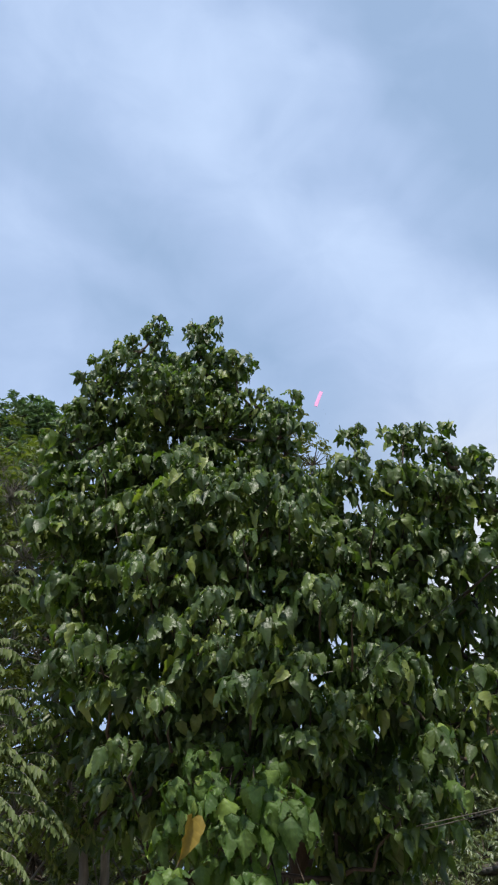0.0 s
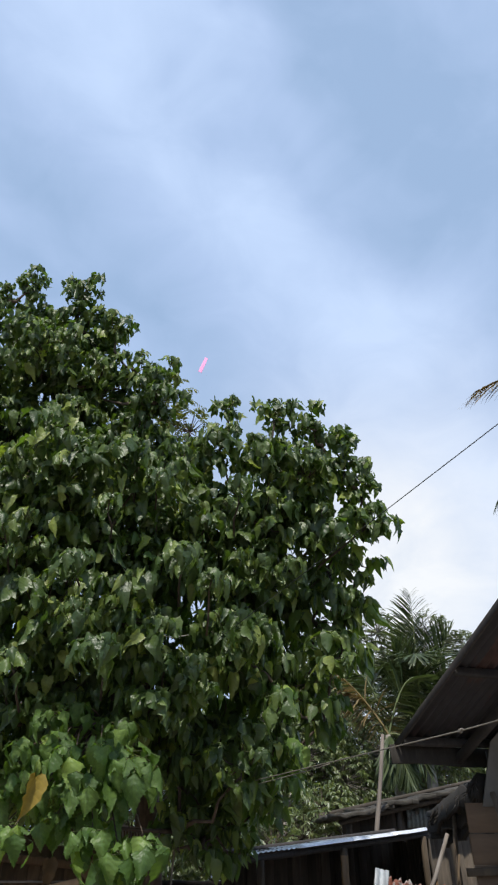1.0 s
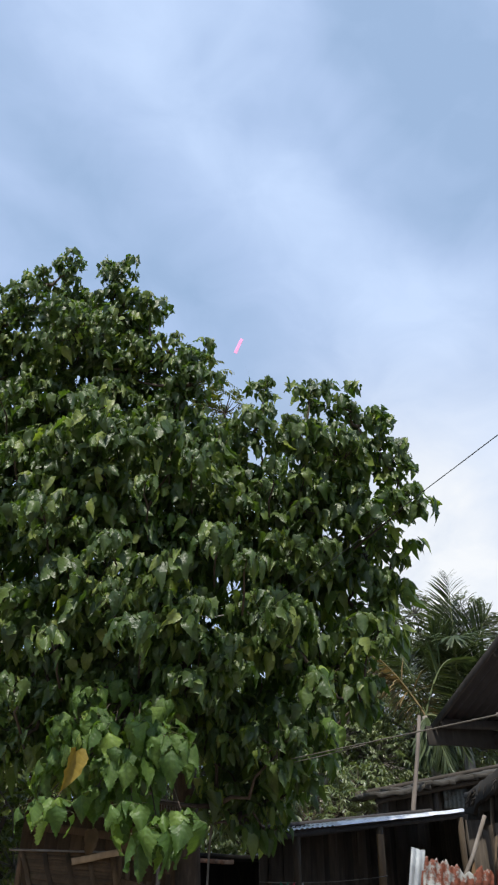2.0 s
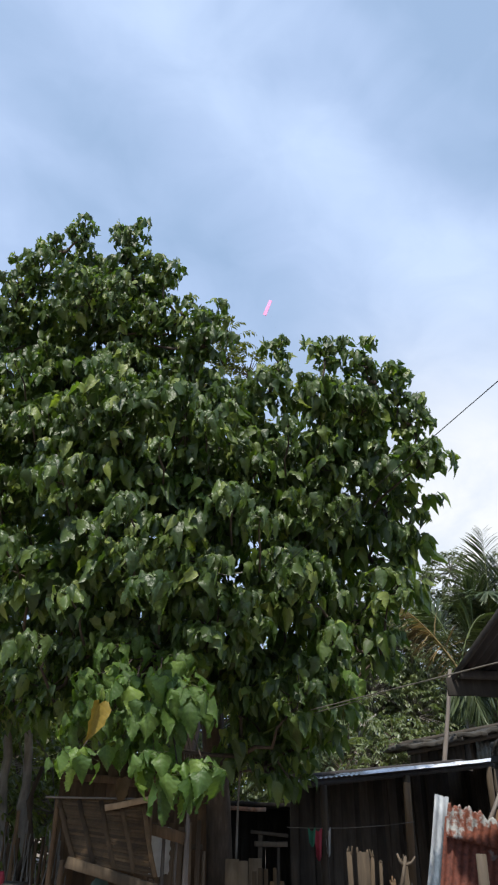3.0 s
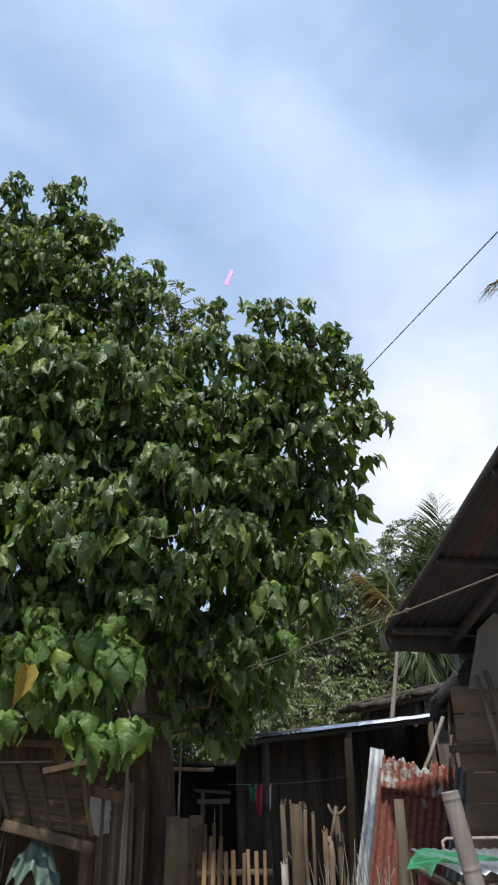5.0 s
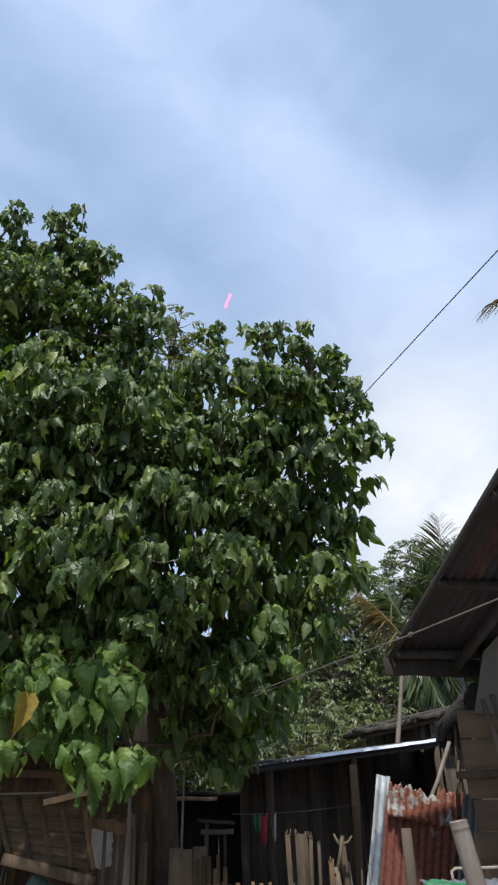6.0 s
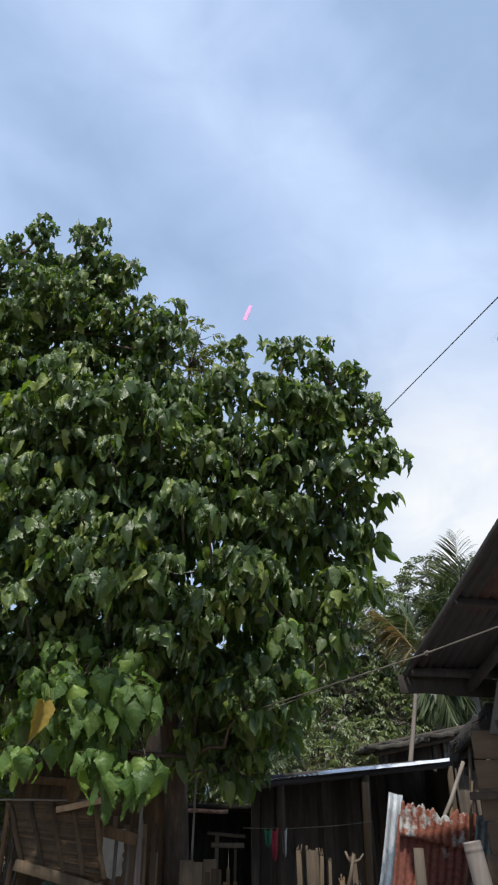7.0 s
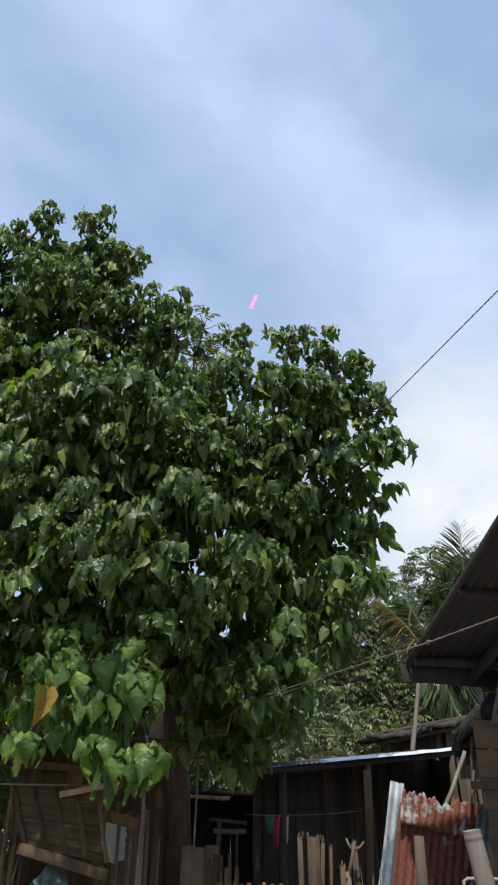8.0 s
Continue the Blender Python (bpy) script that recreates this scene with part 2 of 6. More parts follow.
CONCRETE = rough_material("grey_board", ((0.25, (0.105, 0.098, 0.085)), (0.6, (0.155, 0.145, 0.126)), (0.85, (0.21, 0.198, 0.172))), 5.0, (1, 1, 1), 0.9, 0.2, 0.003, 0.0, 0.1)
SOIL = rough_material("soil", ((0.25, (0.17, 0.135, 0.10)), (0.6, (0.25, 0.205, 0.155)), (0.85, (0.32, 0.27, 0.215))), 3.0, (1, 1, 1), 0.95, 0.6, 0.03, 0.0, 0.05)
ROOF_TAN = painted_material("tan_roof_sheet", (0.42, 0.30, 0.24), (0.28, 0.16, 0.11), 3.0, 0.55, 0.8)
POLE_GREY = rough_material("grey_pole_wood", ((0.2, (0.12, 0.10, 0.085)), (0.6, (0.22, 0.19, 0.165)), (0.85, (0.33, 0.29, 0.26))), 16.0, (1, 1, 0.12), 0.8, 0.4, 0.004)
SOOT_WOOD = rough_material("sooty_wood", ((0.2, (0.042, 0.034, 0.026)), (0.6, (0.088, 0.072, 0.056)), (0.85, (0.14, 0.115, 0.09))), 18.0, (1, 1, 0.15), 0.9, 0.5, 0.006)
PANEL = rough_material("brown_split_bamboo", ((0.2, (0.062, 0.036, 0.017)), (0.6, (0.130, 0.078, 0.036)), (0.85, (0.20, 0.130, 0.066))), 14.0, (1, 1, 0.12), 0.8, 0.4, 0.004, 0.0, 0.5)
# thatch colour that also paints shade at the eave and the rear wall
NEAR_BLACK = rough_material("near_black_thatch_and_shade", ((0.2, (0.014, 0.012, 0.010)), (0.6, (0.035, 0.030, 0.025)), (0.85, (0.065, 0.056, 0.046))), 20.0, (1, 1, 0.2), 0.95, 0.5, 0.005)
PLY = rough_material("tan_board", ((0.2, (0.15, 0.105, 0.062)), (0.6, (0.29, 0.205, 0.125)), (0.85, (0.40, 0.30, 0.19))), 12.0, (1, 1, 0.3), 0.9, 0.4, 0.004)
POLE_PALE = rough_material("weathered_pale_bamboo", ((0.2, (0.085, 0.072, 0.06)), (0.45, (0.19, 0.165, 0.145)), (0.6, (0.27, 0.245, 0.225)), (0.85, (0.38, 0.355, 0.335))), 9.0, (1, 1, 0.18), 0.7, 0.4, 0.004, 0.0, 0.1)
SOOT_DARK = rough_material("soot_black_wood", ((0.2, (0.022, 0.020, 0.019)), (0.6, (0.048, 0.042, 0.040)), (0.85, (0.085, 0.076, 0.072))), 18.0, (1, 1, 0.15), 0.9, 0.5, 0.006)
PLASTIC = rough_material("white_plastic_bag", ((0.2, (0.45, 0.45, 0.42)), (0.8, (0.66, 0.65, 0.62))), 9.0, (1, 1, 1), 0.5, 0.6, 0.01, 0.0, 0.05)
BAMBOO_BROWN = rough_material("brown_bamboo", ((0.2, (0.10, 0.064, 0.036)), (0.6, (0.19, 0.122, 0.068)), (0.85, (0.27, 0.185, 0.11))), 14.0, (1, 1, 0.12), 0.7, 0.4, 0.004)
TARP = rough_material("green_tarpaulin", ((0.2, (0.055, 0.095, 0.075)), (0.8, (0.11, 0.17, 0.138))), 8.0, (1, 1, 1), 0.5, 0.6, 0.01, 0.0, 0.05)
NET = rough_material("green_net", ((0.2, (0.02, 0.20, 0.09)), (0.8, (0.06, 0.36, 0.17))), 14.0, (1, 1, 1), 0.6, 0.2, 0.003, 0.0, 0.2)
CLOTH_RED = rough_material("red_cloth", ((0.2, (0.25, 0.02, 0.035)), (0.8, (0.38, 0.045, 0.07))), 10.0, (1, 1, 1), 0.85, 0.3, 0.004, 0.0, 0.05)
CLOTH_GREEN = rough_material("green_cloth", ((0.2, (0.015, 0.10, 0.055)), (0.8, (0.03, 0.16, 0.09))), 10.0, (1, 1, 1), 0.85, 0.3, 0.004, 0.0, 0.05)
CLOTH_GREY = rough_material("grey_cloth", ((0.2, (0.30, 0.30, 0.29)), (0.8, (0.45, 0.45, 0.43))), 10.0, (1, 1, 1), 0.85, 0.3, 0.004, 0.0, 0.05)
CORD = rough_material("old_cord", ((0.2, (0.12, 0.108, 0.088)), (0.8, (0.21, 0.19, 0.16))), 30.0, (1, 1, 1), 0.85, 0.3, 0.002, 0.0, 0.1)
CABLE = rough_material("black_cable", ((0.2, (0.016, 0.020, 0.016)), (0.8, (0.030, 0.036, 0.028))), 30.0, (1, 1, 1), 0.95, 0.1, 0.001, 0.0, 0.05)
PINK = rough_material("pink_paper", ((0.2, (0.90, 0.34, 0.66)), (0.8, (0.93, 0.42, 0.72))), 2.0, (1, 1, 1), 0.7, 0.0, 0.001, 0.0, 0.02)


# ---- mesh tools ----
RNG = np.random.default_rng(7)


class Heap:
    """Gathers the vertices and faces of one mesh."""

    def __init__(self):
        self.v, self.f, self.n = [], [], 0

    def add(self, verts, faces):
        verts = np.asarray(verts, float)
        self.v.append(verts)
        self.f.extend([tuple(i + self.n for i in f) for f in faces])
        self.n += len(verts)
        return self

    def mesh(self, name, smooth=True):
        me = bpy.data.meshes.new(name)
        me.from_pydata(np.concatenate(self.v).tolist(), [], self.f)
        me.polygons.foreach_set("use_smooth", [smooth] * len(me.polygons))
        me.update()
        return me


def thing(name, at, label, category, group="", kind=""):
    e = new(name)
    e.empty_display_size = 0.2
    e.location = at
    return tagged(e, label, category, group, kind)


def part(name, heap, material, parent, label="", smooth=True, kind=""):
    """Links a heap of faces, given in world metres, as one mesh under a thing or a part."""
    me = heap if isinstance(heap, bpy.types.Mesh) else heap.mesh(name, smooth)
    if not me.materials:
        me.materials.append(material)
    ob = new(name, me)
    if parent is not None:
        ob.parent = parent
        ob.matrix_parent_inverse = Matrix.Translation(-parent.location if parent.parent is None else Vector((0, 0, 0)))
    return tagged(ob, label, kind=kind)


def frame_of(d):
    d = np.asarray(d, float) / (np.linalg.norm(d) + 1e-12)
    s = np.cross(d, (0, 0, 1.0) if abs(d[2]) < 0.9 else (1.0, 0, 0))
    s /= np.linalg.norm(s)
    return s, np.cross(s, d), d


def tube(heap, pts, radii, sides=8, cap=True, wob=0.0):
    """A tapered, bent tube through pts."""
    pts = np.asarray(pts, float)
    m = len(pts)
    radii = np.broadcast_to(np.asarray(radii, float), (m,))
    rings = []
    for i in range(m):
        s, u, _ = frame_of(pts[min(i + 1, m - 1)] - pts[max(i - 1, 0)])
        a = np.arange(sides) * 2 * math.pi / sides
        r = radii[i] * (1 + wob * RNG.uniform(-1, 1, sides))
        rings.append(pts[i] + np.outer(np.cos(a) * r, s) + np.outer(np.sin(a) * r, u))
    faces = [(i * sides + k, i * sides + (k + 1) % sides, (i + 1) * sides + (k + 1) % sides, (i + 1) * sides + k) for i in range(m - 1) for k in range(sides)]
    if cap:
        faces += [tuple(range(sides))[::-1], tuple((m - 1) * sides + k for k in range(sides))]
    return heap.add(np.concatenate(rings), faces)


def bend(a, b, sag=0.0, n=6, jitter=0.0):
    """Points from a to b that sag or wander between the two ends."""
    a, b = np.asarray(a, float), np.asarray(b, float)
    t = np.linspace(0, 1, n)[:, None]
    p = a + (b - a) * t
    p[:, 2] -= (4 * t * (1 - t))[:, 0] * sag
    p[1:-1] += RNG.normal(0, 1, (n - 2, 3)) * jitter
    return p


def board(heap, a, b, wide, thick, face=(0, -1, 0), n=4, rough=0.004, taper=0.0):
    """A sawn board from a to b with chamfered edges and slightly crooked sides; face: the way its broad side looks."""
    a, b = np.asarray(a, float), np.asarray(b, float)
    d = (b - a) / np.linalg.norm(b - a)
    s = np.cross(d, face)
    s /= np.linalg.norm(s)
    u = np.cross(s, d)
    c = min(wide, thick) * 0.18
    w, t = wide / 2, thick / 2
    prof = np.array([(-w + c, -t), (w - c, -t), (w, -t + c), (w, t - c), (w - c, t), (-w + c, t), (-w, t - c), (-w, -t + c)])
    rings = []
    for i in range(n):
        k = i / (n - 1)
        o = a + (b - a) * k + s * RNG.normal(0, rough) + u * RNG.normal(0, rough)
        g = 1 - taper * k
        rings.append(o + np.outer(prof[:, 0] * g, s) + np.outer(prof[:, 1], u))
    faces = [(i * 8 + k, i * 8 + (k + 1) % 8, (i + 1) * 8 + (k + 1) % 8, (i + 1) * 8 + k) for i in range(n - 1) for k in range(8)]
    faces += [tuple(range(8))[::-1], tuple((n - 1) * 8 + k for k in range(8))]
    return heap.add(np.concatenate(rings), faces)


def bamboo_pole(heap, a, b, r, gap=0.3, sides=12, thin=0.9, hollow=True):
    """A bamboo stem with swollen joints and an open cut end."""
    a, b = np.asarray(a, float), np.asarray(b, float)
    length = np.linalg.norm(b - a)
    pts, rad = [], []
    z = 0.0
    nodes = np.arange(gap * 0.6, length, gap)
    keys = sorted([0.0, length] + [q for nd in nodes for q in (nd - 0.02, nd - 0.006, nd, nd + 0.008, nd + 0.02) if 0 < q < length])
    for q in keys:
        k = q / length
        near = np.min(np.abs(nodes - q)) if len(nodes) else 1
        pts.append(a + (b - a) * k)
        rad.append(r * (1 - (1 - thin) * k) * (1.07 if near < 0.003 else 0.97 if near < 0.012 else 1.0))
    tube(heap, pts, rad, sides, cap=not hollow)
    if hollow:
        d = (b - a) / length
        tube(heap, [b, b - d * 0.004, b - d * 0.08], [rad[-1], rad[-1] * 0.78, rad[-1] * 0.76], sides, cap=False)
        tube(heap, [b - d * 0.08, b - d * 0.081], [rad[-1] * 0.76, 0.001], sides, cap=False)
    return heap


def corrugated(heap, o, u, v, length, width, pitch=0.076, depth=0.009, rows=8, thick=0.0012, warp=0.0, edge=0.0, curl=None):
    """A corrugated sheet from corner o: the waves run along v (length), across u (width)."""
    o = np.asarray(o, float)
    u = np.asarray(u, float) / np.linalg.norm(u)
    v = np.asarray(v, float) / np.linalg.norm(v)
    nn = np.cross(u, v)
    cols = max(8, int(width / pitch * 6))
    s = np.linspace(0, width, cols + 1)
    w1, w2 = RNG.uniform(0, 6, 2)
    ragged = RNG.normal(0, 1, cols + 1) * edge
    ragged = np.convolve(ragged, np.ones(5) / 5, "same")
    both = []
    for side in (0, 1):
        g = np.empty((rows + 1, cols + 1, 3))
        for i in range(rows + 1):
            t = i / rows
            ln = (length + ragged) * t
            h = depth * np.sin(s / pitch * 2 * math.pi) + warp * np.sin(3 * t + w1 + s * 2.2) + warp * 0.6 * np.sin(7 * t + w2 + s * 4)
            if curl is not None:
                h = h + curl(t, s / width)
            g[i] = o + s[:, None] * u + ln[:, None] * v + (h - side * thick)[:, None] * nn
        both.append(g.reshape(-1, 3))
    q = (rows + 1) * (cols + 1)
    fs = []
    at = lambda i, j: i * (cols + 1) + j
    for i in range(rows):
        for j in range(cols):
            a = (at(i, j), at(i, j + 1), at(i + 1, j + 1), at(i + 1, j))
            fs.append(a)
            fs.append(tuple(k + q for k in a[::-1]))
    ring = [at(0, j) for j in range(cols)] + [at(i, cols) for i in range(rows)] + [at(rows, j) for j in range(cols, 0, -1)] + [at(i, 0) for i in range(rows, 0, -1)]
    for k in range(len(ring)):
        a, b = ring[k], ring[(k + 1) % len(ring)]
        fs.append((b, a, a + q, b + q))
    return heap.add(np.concatenate(both), fs)


# ---- leaves ----
def broad_template(seed, fold, droop, narrow=1.0, shoulder=0.34):
    """A broad blade one unit long with a heart-shaped base and a toothed margin, folded on its midrib and drooping; y runs to the tip."""
    g = np.random.default_rng(seed)
    mid = [0.0, 0.16, 0.34, 0.52, 0.74, 1.0]
    side = [(0.15, -0.10), (0.31, -0.09), (0.42, 0.0), (0.47, 0.12), (0.47, 0.25), (0.43, 0.38), (shoulder + 0.03, 0.50), (0.28, 0.64), (0.18, 0.79), (0.08, 0.90)]
    pts = [(0.0, y, g.normal(0, 0.012)) for y in mid]
    for sgn in (1, -1):
        swing = g.normal(0, 0.05)
        for x, y in side:
            j = g.normal(0, 0.02, 2)
            pts.append((sgn * (x * narrow + j[0]), y + j[1] + swing * x, (fold + swing) * x + g.normal(0, 0.085) * (x > 0.2)))
    p = np.array(pts)
    p[:, 2] -= droop * np.clip(p[:, 1], 0, None) ** 2
    p[:, 1] *= 1 - 0.18 * abs(droop)
    f = []
    for k, rev in ((6, False), (16, True)):
        q = [(0, k, k + 1), (0, k + 1, k + 2), (0, k + 2, k + 3, 1), (1, k + 3, k + 4, 2), (2, k + 4, k + 5), (2, k + 5, k + 6, 3), (3, k + 6, k + 7), (3, k + 7, k + 8, 4), (4, k + 8, k + 9), (4, k + 9, 5)]
        f += [tuple(reversed(a)) if rev else a for a in q]
    return p, f


def narrow_template(droop):
    p = np.array([(0, 0, 0), (0.16, 0.3, 0.03), (0.14, 0.65, 0.02), (0, 1.0, 0), (-0.14, 0.65, 0.02), (-0.16, 0.3, 0.03), (0, 0.45, 0)], float)
    p[:, 2] -= droop * p[:, 1] ** 2
    return p, [(0, 1, 6), (1, 2, 6), (2, 3, 6), (3, 4, 6), (4, 5, 6), (5, 0, 6)]


BROAD = [broad_template(s, fo, dr, na, sh) for s, fo, dr, na, sh in (
    (1, -0.55, 0.30, 0.66, 0.33), (2, 0.40, 0.45, 0.58, 0.30), (3, -0.25, 0.15, 0.70, 0.36), (4, -0.95, 0.35, 0.60, 0.32), (5, 0.25, 0.70, 0.66, 0.30), (6, -0.70, 0.05, 0.62, 0.38), (7, 0.75, 0.3, 0.54, 0.31), (8, -0.20, 0.85, 0.64, 0.33), (10, -1.2, 0.5, 0.62, 0.34), (11, -0.4, 0.55, 0.50, 0.30))]


def plain_template(seed, fold, droop, narrow):
    """A simpler heart-shaped blade for the depth of the crown."""
    g = np.random.default_rng(seed)
    p = np.array([(0, 0, 0), (0, 0.5, 0), (0, 1.0, 0)] + [(sg * x * narrow + g.normal(0, 0.02), y + g.normal(0, 0.02), fold * x + g.normal(0, 0.03)) for sg in (1, -1) for x, y in ((0.30, -0.07), (0.46, 0.14), (0.42, 0.40), (0.22, 0.70))])
    p[:, 2] -= droop * np.clip(p[:, 1], 0, None) ** 2
    return p, [(0, 3, 4), (0, 4, 5, 1), (1, 5, 6), (1, 6, 2), (8, 7, 0), (1, 9, 8, 0), (10, 9, 1), (2, 10, 1)]


def toothed_template(seed, fold, droop, narrow, lobe):
    """A large blade with many small teeth, shallow side lobes and a surface quilted between its ribs."""
    g = np.random.default_rng(seed)
    m = 22
    ys = np.linspace(0.0, 1.0, m) ** 1.05
    outline = np.interp(ys, (0.0, 0.06, 0.16, 0.30, 0.40, 0.48, 0.60, 0.74, 0.88, 1.0), (0.26, 0.40, 0.46, 0.48 + lobe, 0.42, 0.37 + lobe * 0.5, 0.29, 0.20, 0.08, 0.0)) * narrow
    pts, f = [], []
    wave = g.uniform(0, 6)
    for i, y in enumerate(ys):
        for k, u in enumerate((-1.0, -0.55, 0.0, 0.55, 1.0)):
            tooth = (0.035 if i % 2 else -0.02) * (abs(u) == 1) * (0 < i < m - 1)
            x = u * (outline[i] + tooth * (0.5 + outline[i]))
            back = -0.11 * abs(u) ** 1.5 * (1 - y) ** 6 * 1.2 + 0.10 * abs(u) * outline[i]
            z = fold * abs(x) + 0.025 * math.sin(y * 34 - abs(u) * 7) * abs(u) + 0.07 * math.sin(y * 7 + wave + u * 2.1) * (0.3 + abs(u)) - droop * y * y
            pts.append((x, y * (1 - 0.15 * abs(droop)) - back, z))
        if i:
            for k in range(4):
                a = (i - 1) * 5 + k
                f.append((a, a + 1, a + 6, a + 5))
    return np.array(pts), f


PLAIN = [plain_template(s, fo, dr, na) for s, fo, dr, na in ((1, -0.4, 0.3, 0.66), (2, 0.4, 0.5, 0.6), (3, -0.8, 0.4, 0.58), (4, 0.1, 0.8, 0.68), (5, -0.2, 0.1, 0.62))]
TUFT = [toothed_template(s, fo, dr, na, lo) for s, fo, dr, na, lo in ((11, -0.7, 0.35, 0.54, 0.10), (12, -0.5, 0.6, 0.48, 0.04), (13, -1.1, 0.3, 0.56, 0.12), (14, -0.4, 0.5, 0.46, 0.08), (15, -0.8, 0.75, 0.56, 0.10))]
TOOTHED = [toothed_template(s, fo, dr, na, lo) for s, fo, dr, na, lo in ((1, -0.55, 0.35, 0.72, 0.06), (2, -0.35, 0.6, 0.66, 0.0), (3, -0.8, 0.3, 0.72, 0.10), (4, 0.25, 0.5, 0.64, 0.04), (5, -0.6, 0.75, 0.74, 0.08), (6, -1.0, 0.45, 0.66, 0.03))]
NARROW = [narrow_template(d) for d in (0.1, 0.3, 0.5)]


def turn_of(axis, normal):
    """Columns x, y, z of a blade whose tip points along axis and whose face looks along normal."""
    y = axis / (np.linalg.norm(axis) + 1e-9)
    z = normal - y * np.dot(normal, y)
    z /= np.linalg.norm(z) + 1e-9
    return np.stack([np.cross(y, z), y, z], 1)


def blades(name, templates, list_of):
    """One mesh of many blades: rows of (place, turn, size)."""
    vs, loops, starts, flat, n, k = [], [], [], [], 0, 0
    for i, (at, rot, size) in enumerate(list_of):
        p, f = templates[i % len(templates)]
        vs.append(p @ rot.T * size + at)
        for a in f:
            starts.append(k)
            loops.extend(q + n for q in a)
            flat.extend(c for q in a for c in p[q, :2])
            k += len(a)
        n += len(p)
    v = np.concatenate(vs)
    me = bpy.data.meshes.new(name)
    me.vertices.add(len(v))
    me.vertices.foreach_set("co", v.ravel())
    me.loops.add(len(loops))
    me.loops.foreach_set("vertex_index", loops)
    me.polygons.add(len(starts))
    me.polygons.foreach_set("loop_start", starts)
    me.polygons.foreach_set("use_smooth", [True] * len(starts))
    me.uv_layers.new(name="blade").data.foreach_set("uv", flat)
    me.update(calc_edges=True)
    return me


def mop(at, count, size, g, stalks, lean=(0.0, -0.2, 0.0), loose=0.14):
    """The shaggy tuft at a twig's end: long-stalked leaves spring from one point, the inner ones small and spread, the outer ones large and hanging."""
    rows = []
    at, lean = np.asarray(at, float), np.asarray(lean, float)
    a0 = g.uniform(0, 6.28)
    for i in range(count):
        ring = (i + 0.5) / count
        a = a0 + i * 2.4 + g.normal(0, 0.22)
        flat = np.array((math.cos(a), math.sin(a), 0.0)) + lean
        flat /= np.linalg.norm(flat) + 1e-9
        rise = math.radians(62 - 78 * ring + g.normal(0, 9))
        tip = at + (flat * math.cos(rise) + np.array((0, 0, math.sin(rise)))) * size * (0.30 + 0.60 * ring) * g.uniform(0.75, 1.25)
        fall = math.radians(16 + 62 * ring ** 0.8 + g.normal(0, 12))
        down = np.array((0, 0, -1.0))
        axis = flat * math.cos(fall) + down * math.sin(fall) + g.normal(0, loose, 3)
        normal = flat * math.sin(fall) - down * math.cos(fall) + np.cross(flat, down) * g.normal(0, 3.2 * loose) * (0.3 + 0.9 * ring) + g.normal(0, loose, 3)
        rows.append((tip, turn_of(axis, normal), size * (0.50 + 0.62 * ring) * g.uniform(0.78, 1.25)))
        tube(stalks, [at, (at + tip) / 2 + np.array((0, 0, 0.10 * size)), tip], [0.0032, 0.0026, 0.002], 3, cap=False)
    return rows


# ---- ground ----
def build_ground():
    h = Heap()
    xs = np.concatenate([[-600, -200, -80, -40], np.linspace(-24, 24, 49), [40, 80, 200, 600]])
    ys = np.concatenate([[-600, -200, -60, -24], np.linspace(-12, 40, 53), [60, 90, 200, 900]])
    g = np.array([(x, y, 0.05 * noise.noise(Vector((x * 0.4, y * 0.4, 0))) + 0.015 * noise.noise(Vector((x * 2.1, y * 2.1, 3)))) for y in ys for x in xs])
    w = len(xs)
    h.add(g, [(j * w + i, j * w + i + 1, (j + 1) * w + i + 1, (j + 1) * w + i) for j in range(len(ys) - 1) for i in range(w - 1)])
    part("ground", h, SOIL, None, "bare trodden brown earth of the yard", kind="structure")["category"] = "ground"


build_ground()


# ---- the broad-leaved tree ----
def clump_tips(c, r, g, count, flat=0.85):
    """Places of twig ends in the shell of a clump, and the way they lead."""
    rows = []
    for _ in range(count):
        d = g.normal(0, 1, 3)
        d[2] = d[2] + 0.25
        d /= np.linalg.norm(d)
        k = g.uniform(0.45, 1.0) ** 0.6
        lead = d * 0.8 + np.array((0, 0, 0.45))
        rows.append((np.asarray(c) + d * r * k * np.array((1, 1, flat)), lead / np.linalg.norm(lead)))
    return rows


def mop_sites(clumps, g, gap, tries):
    """Twig ends spread through clumps so that no two stand closer than the gap, which widens lower down."""
    sites, cells = [], {}
    for x, y, z, r in clumps:
        for _ in range(int(tries * (0.25 + r) ** 2)):
            d = g.normal(0, 1, 3)
            p = np.array((x, y, z)) + d / np.linalg.norm(d) * r * g.uniform(0.05, 1.0) ** 0.45 * np.array((1, 1, 0.9))
            near = gap(p[2])
            key = tuple(np.floor(p / 0.3).astype(int))
            around = [q for i in (-1, 0, 1) for j in (-1, 0, 1) for k in (-1, 0, 1) for q in cells.get((key[0] + i, key[1] + j, key[2] + k), ())]
            if all(np.dot(q - p, q - p) > near * near for q in around):
                cells.setdefault(key, []).append(p)
                sites.append((p, np.array((x, y, z))))
    return sites


